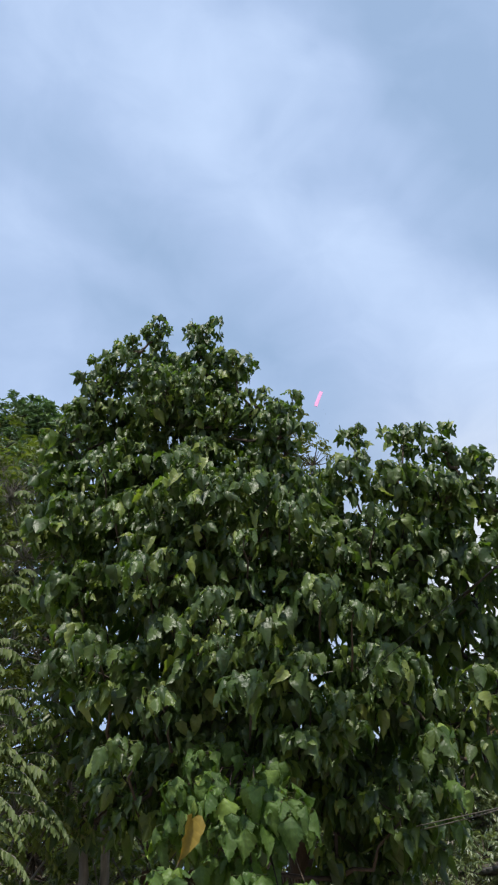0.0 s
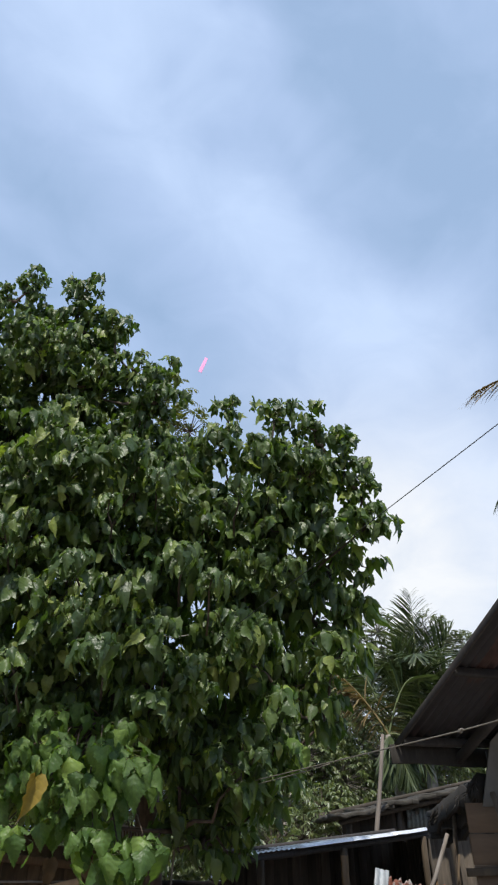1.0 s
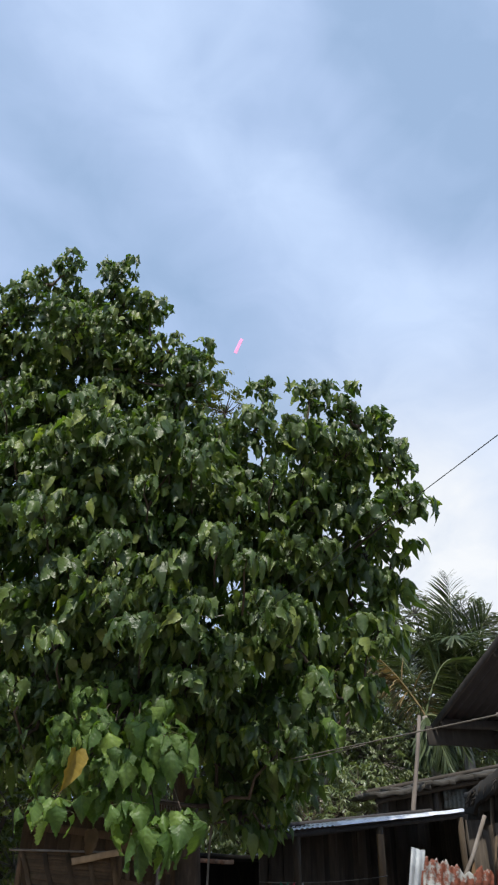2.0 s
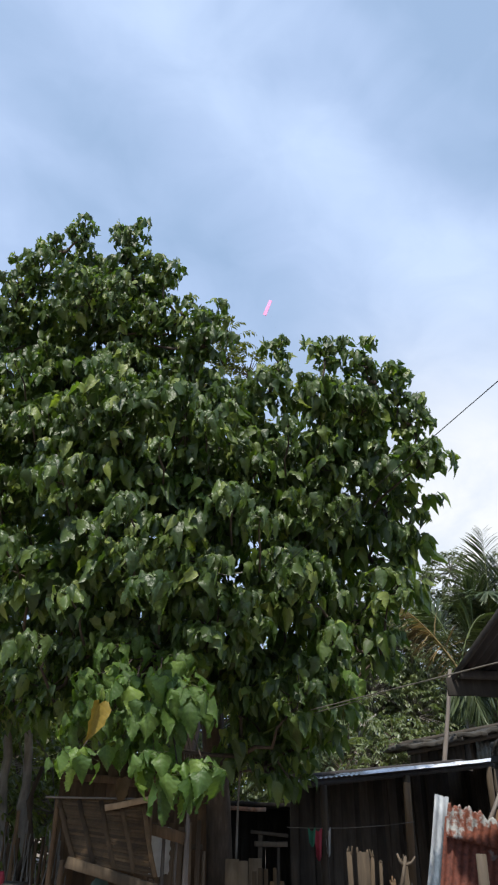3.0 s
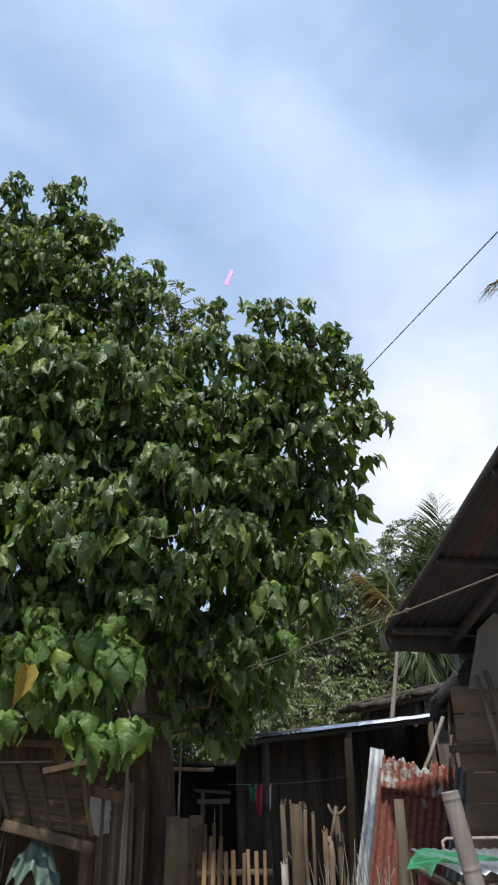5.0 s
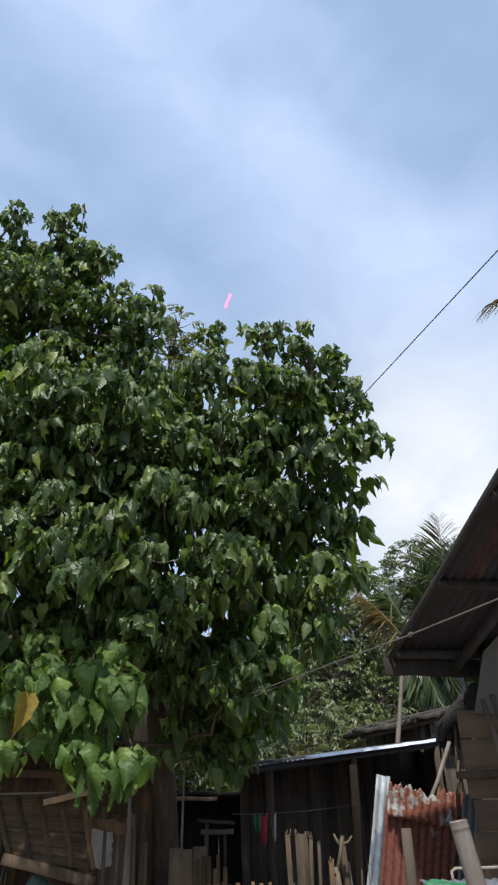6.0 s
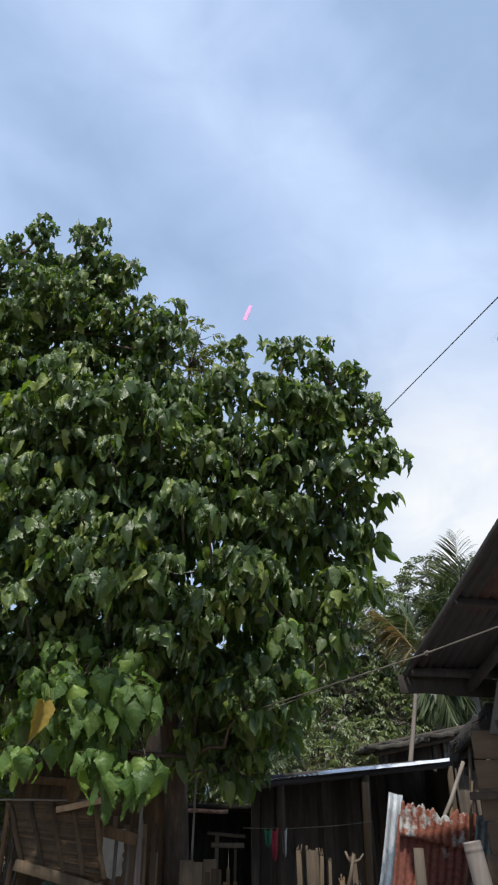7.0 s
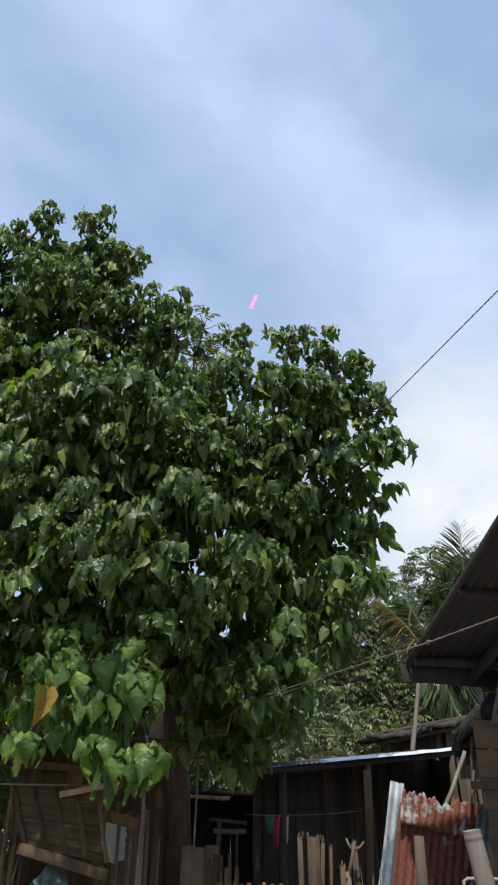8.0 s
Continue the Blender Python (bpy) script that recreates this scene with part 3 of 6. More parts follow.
def broad_tree():
    g = np.random.default_rng(21)
    base = np.array((-0.45, 8.8, 0.0))
    tree = thing("broad_leaved_tree", base, "tall tree with large drooping heart-shaped dark green leaves", "tree")
    fork = np.array((-0.58, 8.55, 2.75))
    h = Heap()
    tube(h, [base - (0, 0, 0.15), base, base + (0, 0, 0.25), (-0.44, 8.8, 0.9), (-0.47, 8.78, 1.6), (-0.53, 8.68, 2.2), fork], [0.30, 0.24, 0.18, 0.15, 0.14, 0.135, 0.13], 14, wob=0.06)
    part("trunk", h, BARK, tree, "brown-grey rough-barked trunk")
    # clumps of foliage along each limb: x, y, z, radius
    limbs = {
        "crest": [(-2.12, 6.35, 7.37, 0.40), (-2.25, 6.3, 7.86, 0.20), (-1.65, 6.3, 7.76, 0.22), (-2.54, 6.3, 7.62, 0.19), (-2.66, 6.3, 7.17, 0.28), (-1.54, 6.35, 7.27, 0.38), (-1.18, 6.3, 7.15, 0.20), (-1.67, 6.3, 7.46, 0.16), (-0.91, 6.3, 6.62, 0.27), (-0.56, 6.3, 6.53, 0.20), (-0.66, 6.2, 6.14, 0.27),
                  (-2.98, 6.3, 6.56, 0.24), (-2.71, 6.4, 6.58, 0.38), (-2.88, 6.3, 6.95, 0.24), (-2.84, 6.3, 7.28, 0.18), (-1.93, 6.25, 6.63, 0.48), (-1.34, 6.2, 6.44, 0.42), (-3.10, 6.3, 6.14, 0.26)],
        "outer": [(-2.32, 6.15, 5.79, 0.48), (-2.99, 6.35, 5.60, 0.34), (-2.91, 6.35, 5.01, 0.34), (-2.32, 6.05, 5.01, 0.48), (-2.66, 6.2, 4.32, 0.36), (-2.54, 6.4, 3.63, 0.34), (-2.27, 6.7, 2.94, 0.34), (-1.64, 6.05, 5.80, 0.48), (-2.13, 6.2, 3.44, 0.34)],
        "centre": [(-0.95, 6.2, 5.7, 0.45), (-0.32, 6.35, 5.51, 0.36), (-1.54, 6.0, 5.01, 0.48), (-0.76, 6.05, 5.01, 0.46), (-0.07, 6.2, 4.82, 0.42), (-1.83, 6.0, 4.32, 0.44), (-1.21, 6.25, 4.47, 0.45), (-0.49, 6.3, 4.37, 0.42), (-1.44, 6.0, 3.64, 0.42), (-0.8, 6.3, 3.65, 0.42)],
        "upper_side": [(1.00, 6.5, 5.41, 0.38), (0.16, 6.3, 6.12, 0.15), (0.70, 6.4, 6.15, 0.22), (1.06, 6.4, 6.08, 0.22), (1.34, 6.45, 5.86, 0.21), (1.25, 6.45, 5.84, 0.16), (1.47, 6.45, 5.54, 0.17), (0.61, 6.4, 5.53, 0.30), (0.08, 6.35, 5.65, 0.24), (1.57, 6.45, 5.30, 0.22), (1.63, 6.45, 4.84, 0.23), (1.20, 6.5, 4.82, 0.36), (0.56, 6.4, 4.92, 0.42)],
        "lower_side": [(0.96, 6.95, 4.27, 0.4), (1.61, 6.85, 4.51, 0.22), (1.48, 6.95, 4.05, 0.25), (1.28, 6.95, 3.56, 0.28), (0.39, 6.65, 4.28, 0.42), (0.23, 6.55, 3.55, 0.42), (0.8, 6.85, 3.29, 0.36), (1.18, 7.15, 3.04, 0.26), (0.64, 7.15, 2.72, 0.28), (0.28, 7.15, 2.51, 0.26)],
        "low": [(-0.46, 6.5, 3.05, 0.45), (-1.34, 6.5, 3.05, 0.45), (-0.85, 7.2, 2.86, 0.42), (0.13, 7.5, 2.72, 0.42), (-0.26, 7.1, 2.72, 0.38), (0.62, 7.6, 2.57, 0.36), (0.13, 8.2, 2.33, 0.34), (-1.64, 7.4, 2.66, 0.42), (0.32, 6.75, 2.51, 0.30), (-0.07, 7.8, 2.13, 0.26), (0.15, 7.9, 2.13, 0.26), (0.63, 8.3, 2.38, 0.26), (-0.95, 7.6, 2.47, 0.30), (0.02, 7.6, 1.98, 0.24), (0.28, 7.6, 1.94, 0.22), (-0.22, 7.5, 2.12, 0.24), (-1.55, 6.9, 2.45, 0.32), (-1.2, 7.0, 2.3, 0.28), (-1.95, 6.8, 2.58, 0.32), (-1.75, 6.6, 2.9, 0.30)],
    }
    # the depth of the crown, closed by a second layer behind the outer clumps
    rear = [(-1.34, 8.3, 6.14, 0.8), (-0.26, 8.4, 4.95, 0.8), (-2.32, 8.3, 4.95, 0.8), (0.73, 8.3, 4.26, 0.7), (-1.14, 8.3, 3.76, 0.8), (0.43, 8.5, 3.27, 0.6), (-2.13, 8.4, 3.36, 0.7), (0.33, 7.6, 4.45, 0.6), (1.11, 7.6, 4.65, 0.5), (-2.62, 7.6, 4.14, 0.6), (-2.91, 7.4, 3.35, 0.5), (-2.62, 7.7, 2.56, 0.4), (0.82, 7.7, 3.66, 0.45), (-0.07, 7.9, 2.97, 0.5), (-1.54, 7.8, 3.16, 0.5), (-0.56, 7.9, 4.20, 0.55), (-0.16, 7.8, 3.85, 0.45), (0.23, 7.6, 3.56, 0.45), (1.36, 7.3, 4.55, 0.4), (1.51, 7.3, 5.04, 0.34), (1.21, 7.3, 4.06, 0.4), (1.06, 7.4, 3.56, 0.36), (0.92, 7.2, 5.54, 0.35), (-0.09, 8.3, 3.65, 0.42), (-0.26, 8.3, 3.41, 0.42), (0.12, 8.3, 3.89, 0.42), (-0.41, 8.3, 3.89, 0.42), (0.28, 8.3, 3.54, 0.42), (-1.53, 7.9, 3.76, 0.45)]
    rear += [(x * 1.06 + 0.03, y + 0.72, z + (z - 1.5) * 0.07, r * 1.05) for name in ("outer", "centre", "upper_side", "lower_side") for x, y, z, r in limbs[name] if r > 0.26]
    rear += [(x * 1.06, y + 0.60, z + 0.25, r) for x, y, z, r in limbs["crest"] if r > 0.35]
    limbs = {name: [(x, y + (g.uniform(-0.10, 0.42) if r > 0.3 else 0.0), z, r) for x, y, z, r in clumps] for name, clumps in limbs.items()}
    twigs, stalks, rows = Heap(), Heap(), []
    axis_of = np.array((-0.7, 7.4, 0.0))
    for name, clumps in {**limbs, "rear": rear}.items():
        first = np.array(clumps[0][:3])
        way = fork + (first - fork) * 0.5 + np.array((0, 0.25, 0.1))
        limb = Heap()
        tube(limb, [fork - (0, 0, 0.2), fork + (way - fork) * 0.4 + g.normal(0, 0.05, 3), way, way + (first - way) * 0.6 + g.normal(0, 0.06, 3), first], [0.085, 0.07, 0.055, 0.042, 0.026], 8, wob=0.08)
        done = [way, first]
        for x, y, z, r in sorted(clumps[1:], key=lambda q: q[2]):
            c = np.array((x, y, z))
            src = min([q for q in done if q[2] < z - 0.12] or done[:1], key=lambda q: np.linalg.norm(q - c))
            tube(limb, bend(src - (0, 0, 0.10), c - (0, 0, 0.12), 0.06, 5, 0.04), [0.024, 0.02, 0.016, 0.013, 0.009], 6)
            done.append(c)
        part("limb", limb, BARK, tree)
        back = name == "rear"
        for tip, c in mop_sites(clumps, g, (lambda z: 0.26) if back else (lambda z: float(np.interp(z, (2.0, 4.0, 6.5, 8.0), (0.205, 0.20, 0.168, 0.145)))), 260 if back else 520):
            out = tip - axis_of
            out[2] = 0.0
            lean = out / (np.linalg.norm(out) + 1e-9) * 0.35 + g.normal(0, 0.12, 3) * (1, 1, 0)
            size = float(np.interp(tip[2], (2.0, 3.6, 5.0, 6.5, 8.2), (0.142, 0.142, 0.135, 0.118, 0.110))) * g.uniform(0.7, 1.35) * (1.15 if back else 1.0)
            tube(twigs, bend(c + (tip - c) * 0.2 - (0, 0, 0.05), tip, 0.02, 4, 0.012), [0.007, 0.006, 0.005, 0.004], 4, cap=False)
            rows += mop(tip, int(g.integers(9, 14)) if back else int(g.integers(14, 22)), size, g, stalks, lean, 0.22)
    # the low spray that hangs forward into the sun
    spray = Heap()
    hub = np.array((-0.95, 6.7, 2.85))
    tube(spray, [fork, (-0.75, 7.8, 2.9), hub], [0.04, 0.03, 0.022], 7)
    near = []
    for x, y, z, count, size in ((-1.46, 6.05, 2.50, 14, 0.19), (-1.17, 5.95, 2.54, 15, 0.20), (-1.31, 6.0, 2.38, 14, 0.18), (-0.88, 5.90, 2.48, 15, 0.25), (-0.66, 5.95, 2.42, 13, 0.30), (-1.54, 6.2, 2.18, 11, 0.19),
                                 (-1.03, 5.95, 2.26, 14, 0.21), (-0.76, 6.0, 2.20, 12, 0.25), (-1.29, 6.1, 2.22, 12, 0.18), (-0.56, 6.3, 1.83, 10, 0.24), (-0.82, 6.15, 1.95, 12, 0.22), (-1.62, 6.3, 1.94, 8, 0.18),
                                 (-1.30, 6.0, 2.73, 10, 0.17), (-0.90, 6.5, 2.77, 12, 0.20), (-0.71, 6.2, 2.67, 12, 0.20), (-1.10, 6.2, 2.83, 12, 0.18), (-0.95, 6.05, 2.04, 11, 0.20), (-0.88, 6.0, 1.81, 9, 0.20), (-0.68, 6.0, 1.73, 8, 0.22), (-1.15, 6.05, 2.01, 9, 0.19), (-1.44, 6.05, 2.26, 10, 0.19),
                                 (-0.58, 5.80, 2.32, 17, 0.27), (-0.91, 5.80, 2.23, 15, 0.22), (-0.45, 5.80, 1.82, 12, 0.22), (-0.64, 5.80, 1.77, 12, 0.24), (-1.10, 5.80, 2.42, 13, 0.21), (-0.84, 5.80, 1.89, 12, 0.21), (-1.42, 5.80, 1.90, 10, 0.21)):
        tip = np.array((x, y, z))
        tube(spray, bend(hub, tip, -0.03, 5, 0.02), [0.010, 0.008, 0.007, 0.006, 0.004], 5)
        near += mop(tip, count + 1, min(size, 0.27) * 0.92, g, stalks, loose=0.11)
    tufts = []
    for x, y, z, count, size in ((-1.83, 5.5, 4.17, 17, 0.24), (-1.18, 5.5, 3.89, 18, 0.25), (-0.30, 5.5, 3.98, 17, 0.26), (-1.13, 5.5, 3.45, 13, 0.22), (-0.91, 5.4, 3.13, 19, 0.30), (-0.04, 5.5, 3.72, 16, 0.23), (-1.57, 5.5, 3.05, 15, 0.24), (-1.83, 5.5, 2.69, 15, 0.26),
                                 (0.34, 6.2, 3.48, 17, 0.25), (0.63, 6.4, 2.97, 14, 0.24), (-0.55, 5.55, 4.75, 15, 0.20), (-0.95, 5.5, 4.43, 14, 0.20), (0.23, 5.7, 4.80, 15, 0.21), (1.05, 6.1, 5.36, 14, 0.19), (-1.56, 5.55, 5.36, 15, 0.20), (-2.22, 5.6, 4.79, 15, 0.22), (-2.22, 5.6, 3.52, 15, 0.25), (-2.51, 5.7, 5.48, 14, 0.20), (0.83, 6.5, 4.31, 15, 0.23), (-0.15, 6.2, 3.21, 14, 0.24)):
        tip = np.array((x, y, z))
        tube(twigs, bend(tip + (0.0, 0.7, -0.25), tip, -0.05, 5, 0.02), [0.012, 0.010, 0.009, 0.007, 0.005], 5)
        tufts += mop(tip, count + 5, size * 0.76, g, stalks, loose=0.10)
    shoots = []
    for x, y, z, size in ((-0.62, 6.35, 3.00, 0.16), (-0.51, 6.4, 3.15, 0.14), (-0.76, 6.15, 4.38, 0.14), (-0.66, 6.2, 4.23, 0.12), (0.64, 6.5, 3.05, 0.18), (0.82, 6.9, 2.67, 0.18), (0.74, 7.2, 2.42, 0.17), (-1.44, 6.1, 4.91, 0.13)):
        shoots += mop(np.array((x, y, z)), 9, size, g, stalks)
    part("limb", spray, BARK, tree)
    part("young_foliage", blades("young_foliage", BROAD, shoots), LEAF_YOUNG, tree, "small yellow-green young leaves", kind="stuff")
    part("outer_foliage", blades("outer_foliage", TUFT, tufts), LEAF, tree, "umbrella-like tufts of broad leaves", kind="stuff")
    part("twig_mass", twigs, BARK, tree, kind="stuff")
    part("stalk_mass", stalks, STALK, tree, kind="stuff")
    # the foremost leaves are pieces of their own, the rest one mass
    order = sorted(range(len(rows)), key=lambda i: rows[i][0][1])
    spare = max(0, 298 - len(near))
    over, near = near[298:], near[:298] + [rows[i] for i in order[:spare]]
    rest = [rows[i] for i in order[spare:]]
    meshes = [blades("leaf", [t], [(np.zeros(3), np.eye(3), 1.0)]) for t in TOOTHED]
    for me in meshes:
        me.materials.append(LEAF_YOUNG)
    for i, (at, rot, size) in enumerate(near):
        ob = part("leaf", meshes[i % len(meshes)], LEAF_YOUNG, tree)
        m = Matrix([[*(rot[k] * size), at[k]] for k in range(3)] + [[0, 0, 0, 1]])
        ob.matrix_basis = m
    front, depth = [r for r in rest if r[0][1] < 6.75], [r for r in rest if r[0][1] >= 6.75]
    if over:
        part("low_foliage", blades("low_foliage", TOOTHED, over), LEAF_YOUNG, tree, kind="stuff")
    part("crown", blades("crown", BROAD, front), LEAF, tree, "dense crown of large glossy drooping leaves", kind="stuff")
    part("inner_crown", blades("inner_crown", PLAIN, depth), LEAF, tree, kind="stuff")
    # a yellowed leaf and a few dead ones in the low spray
    for at, axis, normal, size, mat, label in (((-1.29, 5.76, 2.26), (-0.14, -0.1, -1), (0.75, -1, 0.25), 0.31, LEAF_DRY, "yellowed hanging leaf"),
                                               ((-1.36, 7.5, 1.80), (0.02, 0, -1), (0.4, -1, 0.1), 0.27, LEAF_DEAD, "dead brown hanging leaf"),
                                               ((-0.93, 6.9, 1.78), (0.15, 0, -1), (-0.5, -1, 0.1), 0.28, LEAF_DEAD, "dead brown hanging leaf"),
                                               ((-1.35, 6.7, 2.57), (0.8, -0.2, 0.3), (0, -1, 0.6), 0.16, LEAF_DEAD, "dead brown leaf")):
        me = blades("leaf", [broad_template(9, 0.6, 0.35, 0.52, 0.36)], [(np.array(at), turn_of(np.array(axis, float), np.array(normal, float)), size)])
        part("leaf", me, mat, tree, label)
    # a bare climbing stem beside the trunk
    v = Heap()
    tube(v, [(-0.42, 8.4, 3.1), (-0.36, 8.35, 2.7), (-0.22, 8.35, 2.45), (-0.21, 8.4, 2.1), (-0.24, 8.5, 1.7), (-0.26, 8.6, 1.0), (-0.28, 8.7, 0)], [0.008, 0.009, 0.011, 0.012, 0.013, 0.014, 0.015], 6)
    part("climbing_stem", v, BARK_PALE, tree, "thin pale bare climbing stem")
    hoop = Heap()
    tube(hoop, [(-0.55, 6.3, 3.75), (-0.62, 6.25, 3.62), (-0.5, 6.2, 3.48), (-0.35, 6.2, 3.44), (-0.2, 6.3, 3.50)], [0.005] * 5, 5)
    part("climbing_stem", hoop, BARK_PALE, tree)


broad_tree()


# ---- other trees ----
def spray_rows(tip, lead, length, size, g, pairs, droop):
    """Narrow leaves in two rows along a hanging spray."""
    rows = []
    d = frame_of(lead)[2]
    for i in range(pairs):
        t = (i + 0.5) / pairs
        p = np.asarray(tip) + d * length * t + np.array((0, 0, -droop * length * t * t))
        ax = d + np.array((0, 0, -2 * droop * t))
        ax /= np.linalg.norm(ax)
        side = np.cross(ax, (0, 0, 1.0))
        side /= np.linalg.norm(side) + 1e-9
        for sg in (1, -1):
            a = side * sg * 0.8 + ax * 0.55 + np.array((0, 0, -0.35)) + g.normal(0, 0.15, 3)
            rows.append((p, turn_of(a, np.array((0, 0, 1.0)) + g.normal(0, 0.35, 3)), size * g.uniform(0.75, 1.2) * (1 - 0.35 * t)))
    return rows


def hanging_spray(tip, length, size, g, wood):
    """A feathered spray seen from its side: a stalk that arches outward, its leaflets hanging from it in two rows."""
    lead = np.array((0.85 + g.normal(0, 0.12), -0.30 + g.normal(0, 0.15), g.normal(0.10, 0.12)))
    pairs = int(length / 0.042)
    at = lambda t: tip + lead * length * t + np.array((0, 0, -0.55 * length * t * t))
    tube(wood, [at(t) for t in (-0.5, -0.1, 0.3, 0.7, 1.0)], [0.008, 0.006, 0.005, 0.004, 0.002], 4, cap=False)
    rows = []
    for i in range(pairs):
        t = (i + 0.5) / pairs
        for sg in (1, -1):
            a = lead * 0.45 + np.array((0, sg * 0.45, -0.85 + 0.25 * t)) + g.normal(0, 0.10, 3)
            rows.append((at(t), turn_of(a, np.array((0.25, -0.75, 0.65)) + g.normal(0, 0.22, 3)), size * g.uniform(0.85, 1.2) * (1.05 - 0.45 * abs(t - 0.35))))
    return rows


def arched_spray(a, b, size, g, wood):
    """A long feathered spray from a to b, its leaflets hanging close together on both sides."""
    a, b = np.asarray(a, float), np.asarray(b, float)
    length = np.linalg.norm(b - a)
    lead = (b - a) / length
    at = lambda t: a + (b - a) * t + np.array((0, 0, 0.16 * length * 4 * t * (1 - t) * (0.6 + 0.4 * t)))
    tube(wood, [at(t) for t in (-0.2, 0.1, 0.4, 0.7, 1.0)], [0.008, 0.006, 0.005, 0.004, 0.002], 4, cap=False)
    rows = []
    for i in range(int(length / 0.020)):
        t = (i + 0.5) / int(length / 0.020)
        for sg in (1, -1):
            ax = lead * 0.55 + np.array((0, sg * 0.55, -0.75)) + g.normal(0, 0.09, 3)
            rows.append((at(t), turn_of(ax, np.array((0.2, -0.7, 0.7)) + g.normal(0, 0.2, 3)), size * g.uniform(0.85, 1.15) * (1.0 - 0.45 * max(0.0, t - 0.6))))
    return rows


def fine_tree(seed, base, label, clumps, leaf, bark, size, length, pairs, per, trunk_r, droop=0.5, name="small_leaved_tree", stems=1, crotch=None, sprays=(), arches=()):
    """A tree of many narrow-leaved sprays; clumps: x, y, z, radius."""
    g = np.random.default_rng(seed)
    base = np.array(base, float)
    tree = thing(name, base, label, "tree")
    limb, rows = Heap(), []
    top = np.array(max(clumps, key=lambda c: c[2])[:3])
    low = min(c[2] - c[3] for c in clumps)
    fork = np.array(crotch, float) if crotch else base + (top - base) * min(0.5, max(0.25, (low + 0.3) / top[2]))
    t = Heap()
    for k in range(stems):
        off = np.array((k * 0.32, k * 0.1, 0))
        tube(t, bend(base + off, fork + off * 0.5, 0, 14, trunk_r * 0.35), np.linspace(1.3, 0.7, 14) ** 0.8 * trunk_r, 10, wob=0.16)
    part("trunk", t, bark, tree)
    for x, y, z, r in clumps:
        c = np.array((x, y, z))
        tube(limb, bend(fork, c, -0.15, 6, 0.08), np.linspace(trunk_r * 0.5, trunk_r * 0.12, 6), 6)
        for tip, lead in clump_tips(c, r, g, int(per * r ** 1.8) + 4):
            tube(limb, bend(c, tip, 0.02, 3), [trunk_r * 0.1, trunk_r * 0.07, trunk_r * 0.04], 3, cap=False)
            rows += spray_rows(tip, lead * 0.9 + g.normal(0, 0.3, 3), length * g.uniform(0.7, 1.2), size, g, pairs, droop)
    fresh = []
    for x, y, z, ln in sprays:
        fresh += hanging_spray(np.array((x, y, z)) + g.normal(0, 0.04, 3), ln * g.uniform(0.85, 1.15), size, g, limb)
    for a, b in arches:
        fresh += arched_spray(a, b, size * 0.78, g, limb)
    part("branchwork", limb, bark, tree, kind="stuff")
    part("crown", blades("crown", NARROW, rows), leaf, tree, kind="stuff")
    if fresh:
        part("outer_sprays", blades("outer_sprays", NARROW, fresh), LEAF_FEATHER, tree, "bright hanging feathery sprays", kind="stuff")
    return tree


# tree with hanging feathered sprays beside the broad-leaved one
fine_tree(31, (-2.66, 8.6, 0), "tree with hanging feathery olive-green sprays and two grey stems",
          [(-4.3, 7.6, 6.2, 0.8), (-4.9, 8.2, 7.0, 0.9), (-3.9, 7.6, 5.3, 0.7), (-4.4, 7.6, 4.4, 0.7), (-3.7, 7.5, 4.1, 0.6), (-3.5, 7.4, 3.3, 0.6), (-4.1, 7.4, 3.0, 0.6),
           (-3.3, 7.5, 2.5, 0.45), (-4.0, 7.6, 2.0, 0.6), (-4.8, 8.4, 2.6, 0.7), (-5.2, 8.8, 4.2, 0.9), (-3.6, 9.2, 1.5, 0.6), (-4.6, 9.2, 1.2, 0.7), (-4.6, 8.2, 5.6, 0.8), (-3.3, 8.6, 4.6, 0.6), (-3.2, 8.6, 3.2, 0.5), (-2.9, 9.4, 2.0, 0.5), (-2.5, 9.6, 1.5, 0.5), (-3.3, 8.0, 1.4, 0.4)],
          LEAF_FINE, BARK_PALE, 0.125, 0.5, 10, 115, 0.055, 0.7, "feathery_tree", 2, (-3.0, 8.5, 3.4), [(x, 7.0, z, 0.55) for x, z in ((-4.1, 4.35), (-3.75, 4.05), (-3.45, 4.1), (-3.85, 3.7), (-3.5, 3.5), (-3.15, 3.42), (-3.75, 3.25), (-3.55, 3.0), (-3.25, 2.85), (-3.45, 2.6), (-3.85, 2.7), (-3.15, 2.42), (-3.6, 2.15), (-4.1, 3.1), (-3.3, 1.95), (-3.9, 1.9))]
          + [(-4.5 + 0.3 * (k % 5) + 0.15 * (k // 5 % 2), 7.0 + 0.05 * (k % 3), 4.65 + 0.27 * (k // 5), 0.36) for k in range(35)],
          [((-3.55, 7.0, 2.94), (-2.4, 6.75, 3.14)), ((-3.16, 7.05, 2.61), (-2.52, 6.8, 2.23)), ((-3.49, 7.05, 2.85), (-2.86, 6.8, 2.57)), ((-3.38, 7.05, 3.79), (-2.8, 6.8, 3.57)), ((-3.98, 7.15, 4.07), (-3.31, 6.9, 3.92)), ((-4.07, 7.15, 5.42), (-3.18, 6.9, 5.07)), ((-3.15, 7.1, 2.96), (-2.71, 6.85, 2.79)), ((-3.66, 7.15, 3.56), (-2.94, 6.9, 3.35)), ((-3.44, 7.05, 2.44), (-2.91, 6.8, 2.16)), ((-3.72, 7.15, 3.31), (-3.05, 6.9, 3.1)), ((-4.21, 7.25, 4.78), (-3.51, 7.0, 4.72)), ((-3.42, 7.05, 2.17), (-2.81, 6.8, 1.93))])
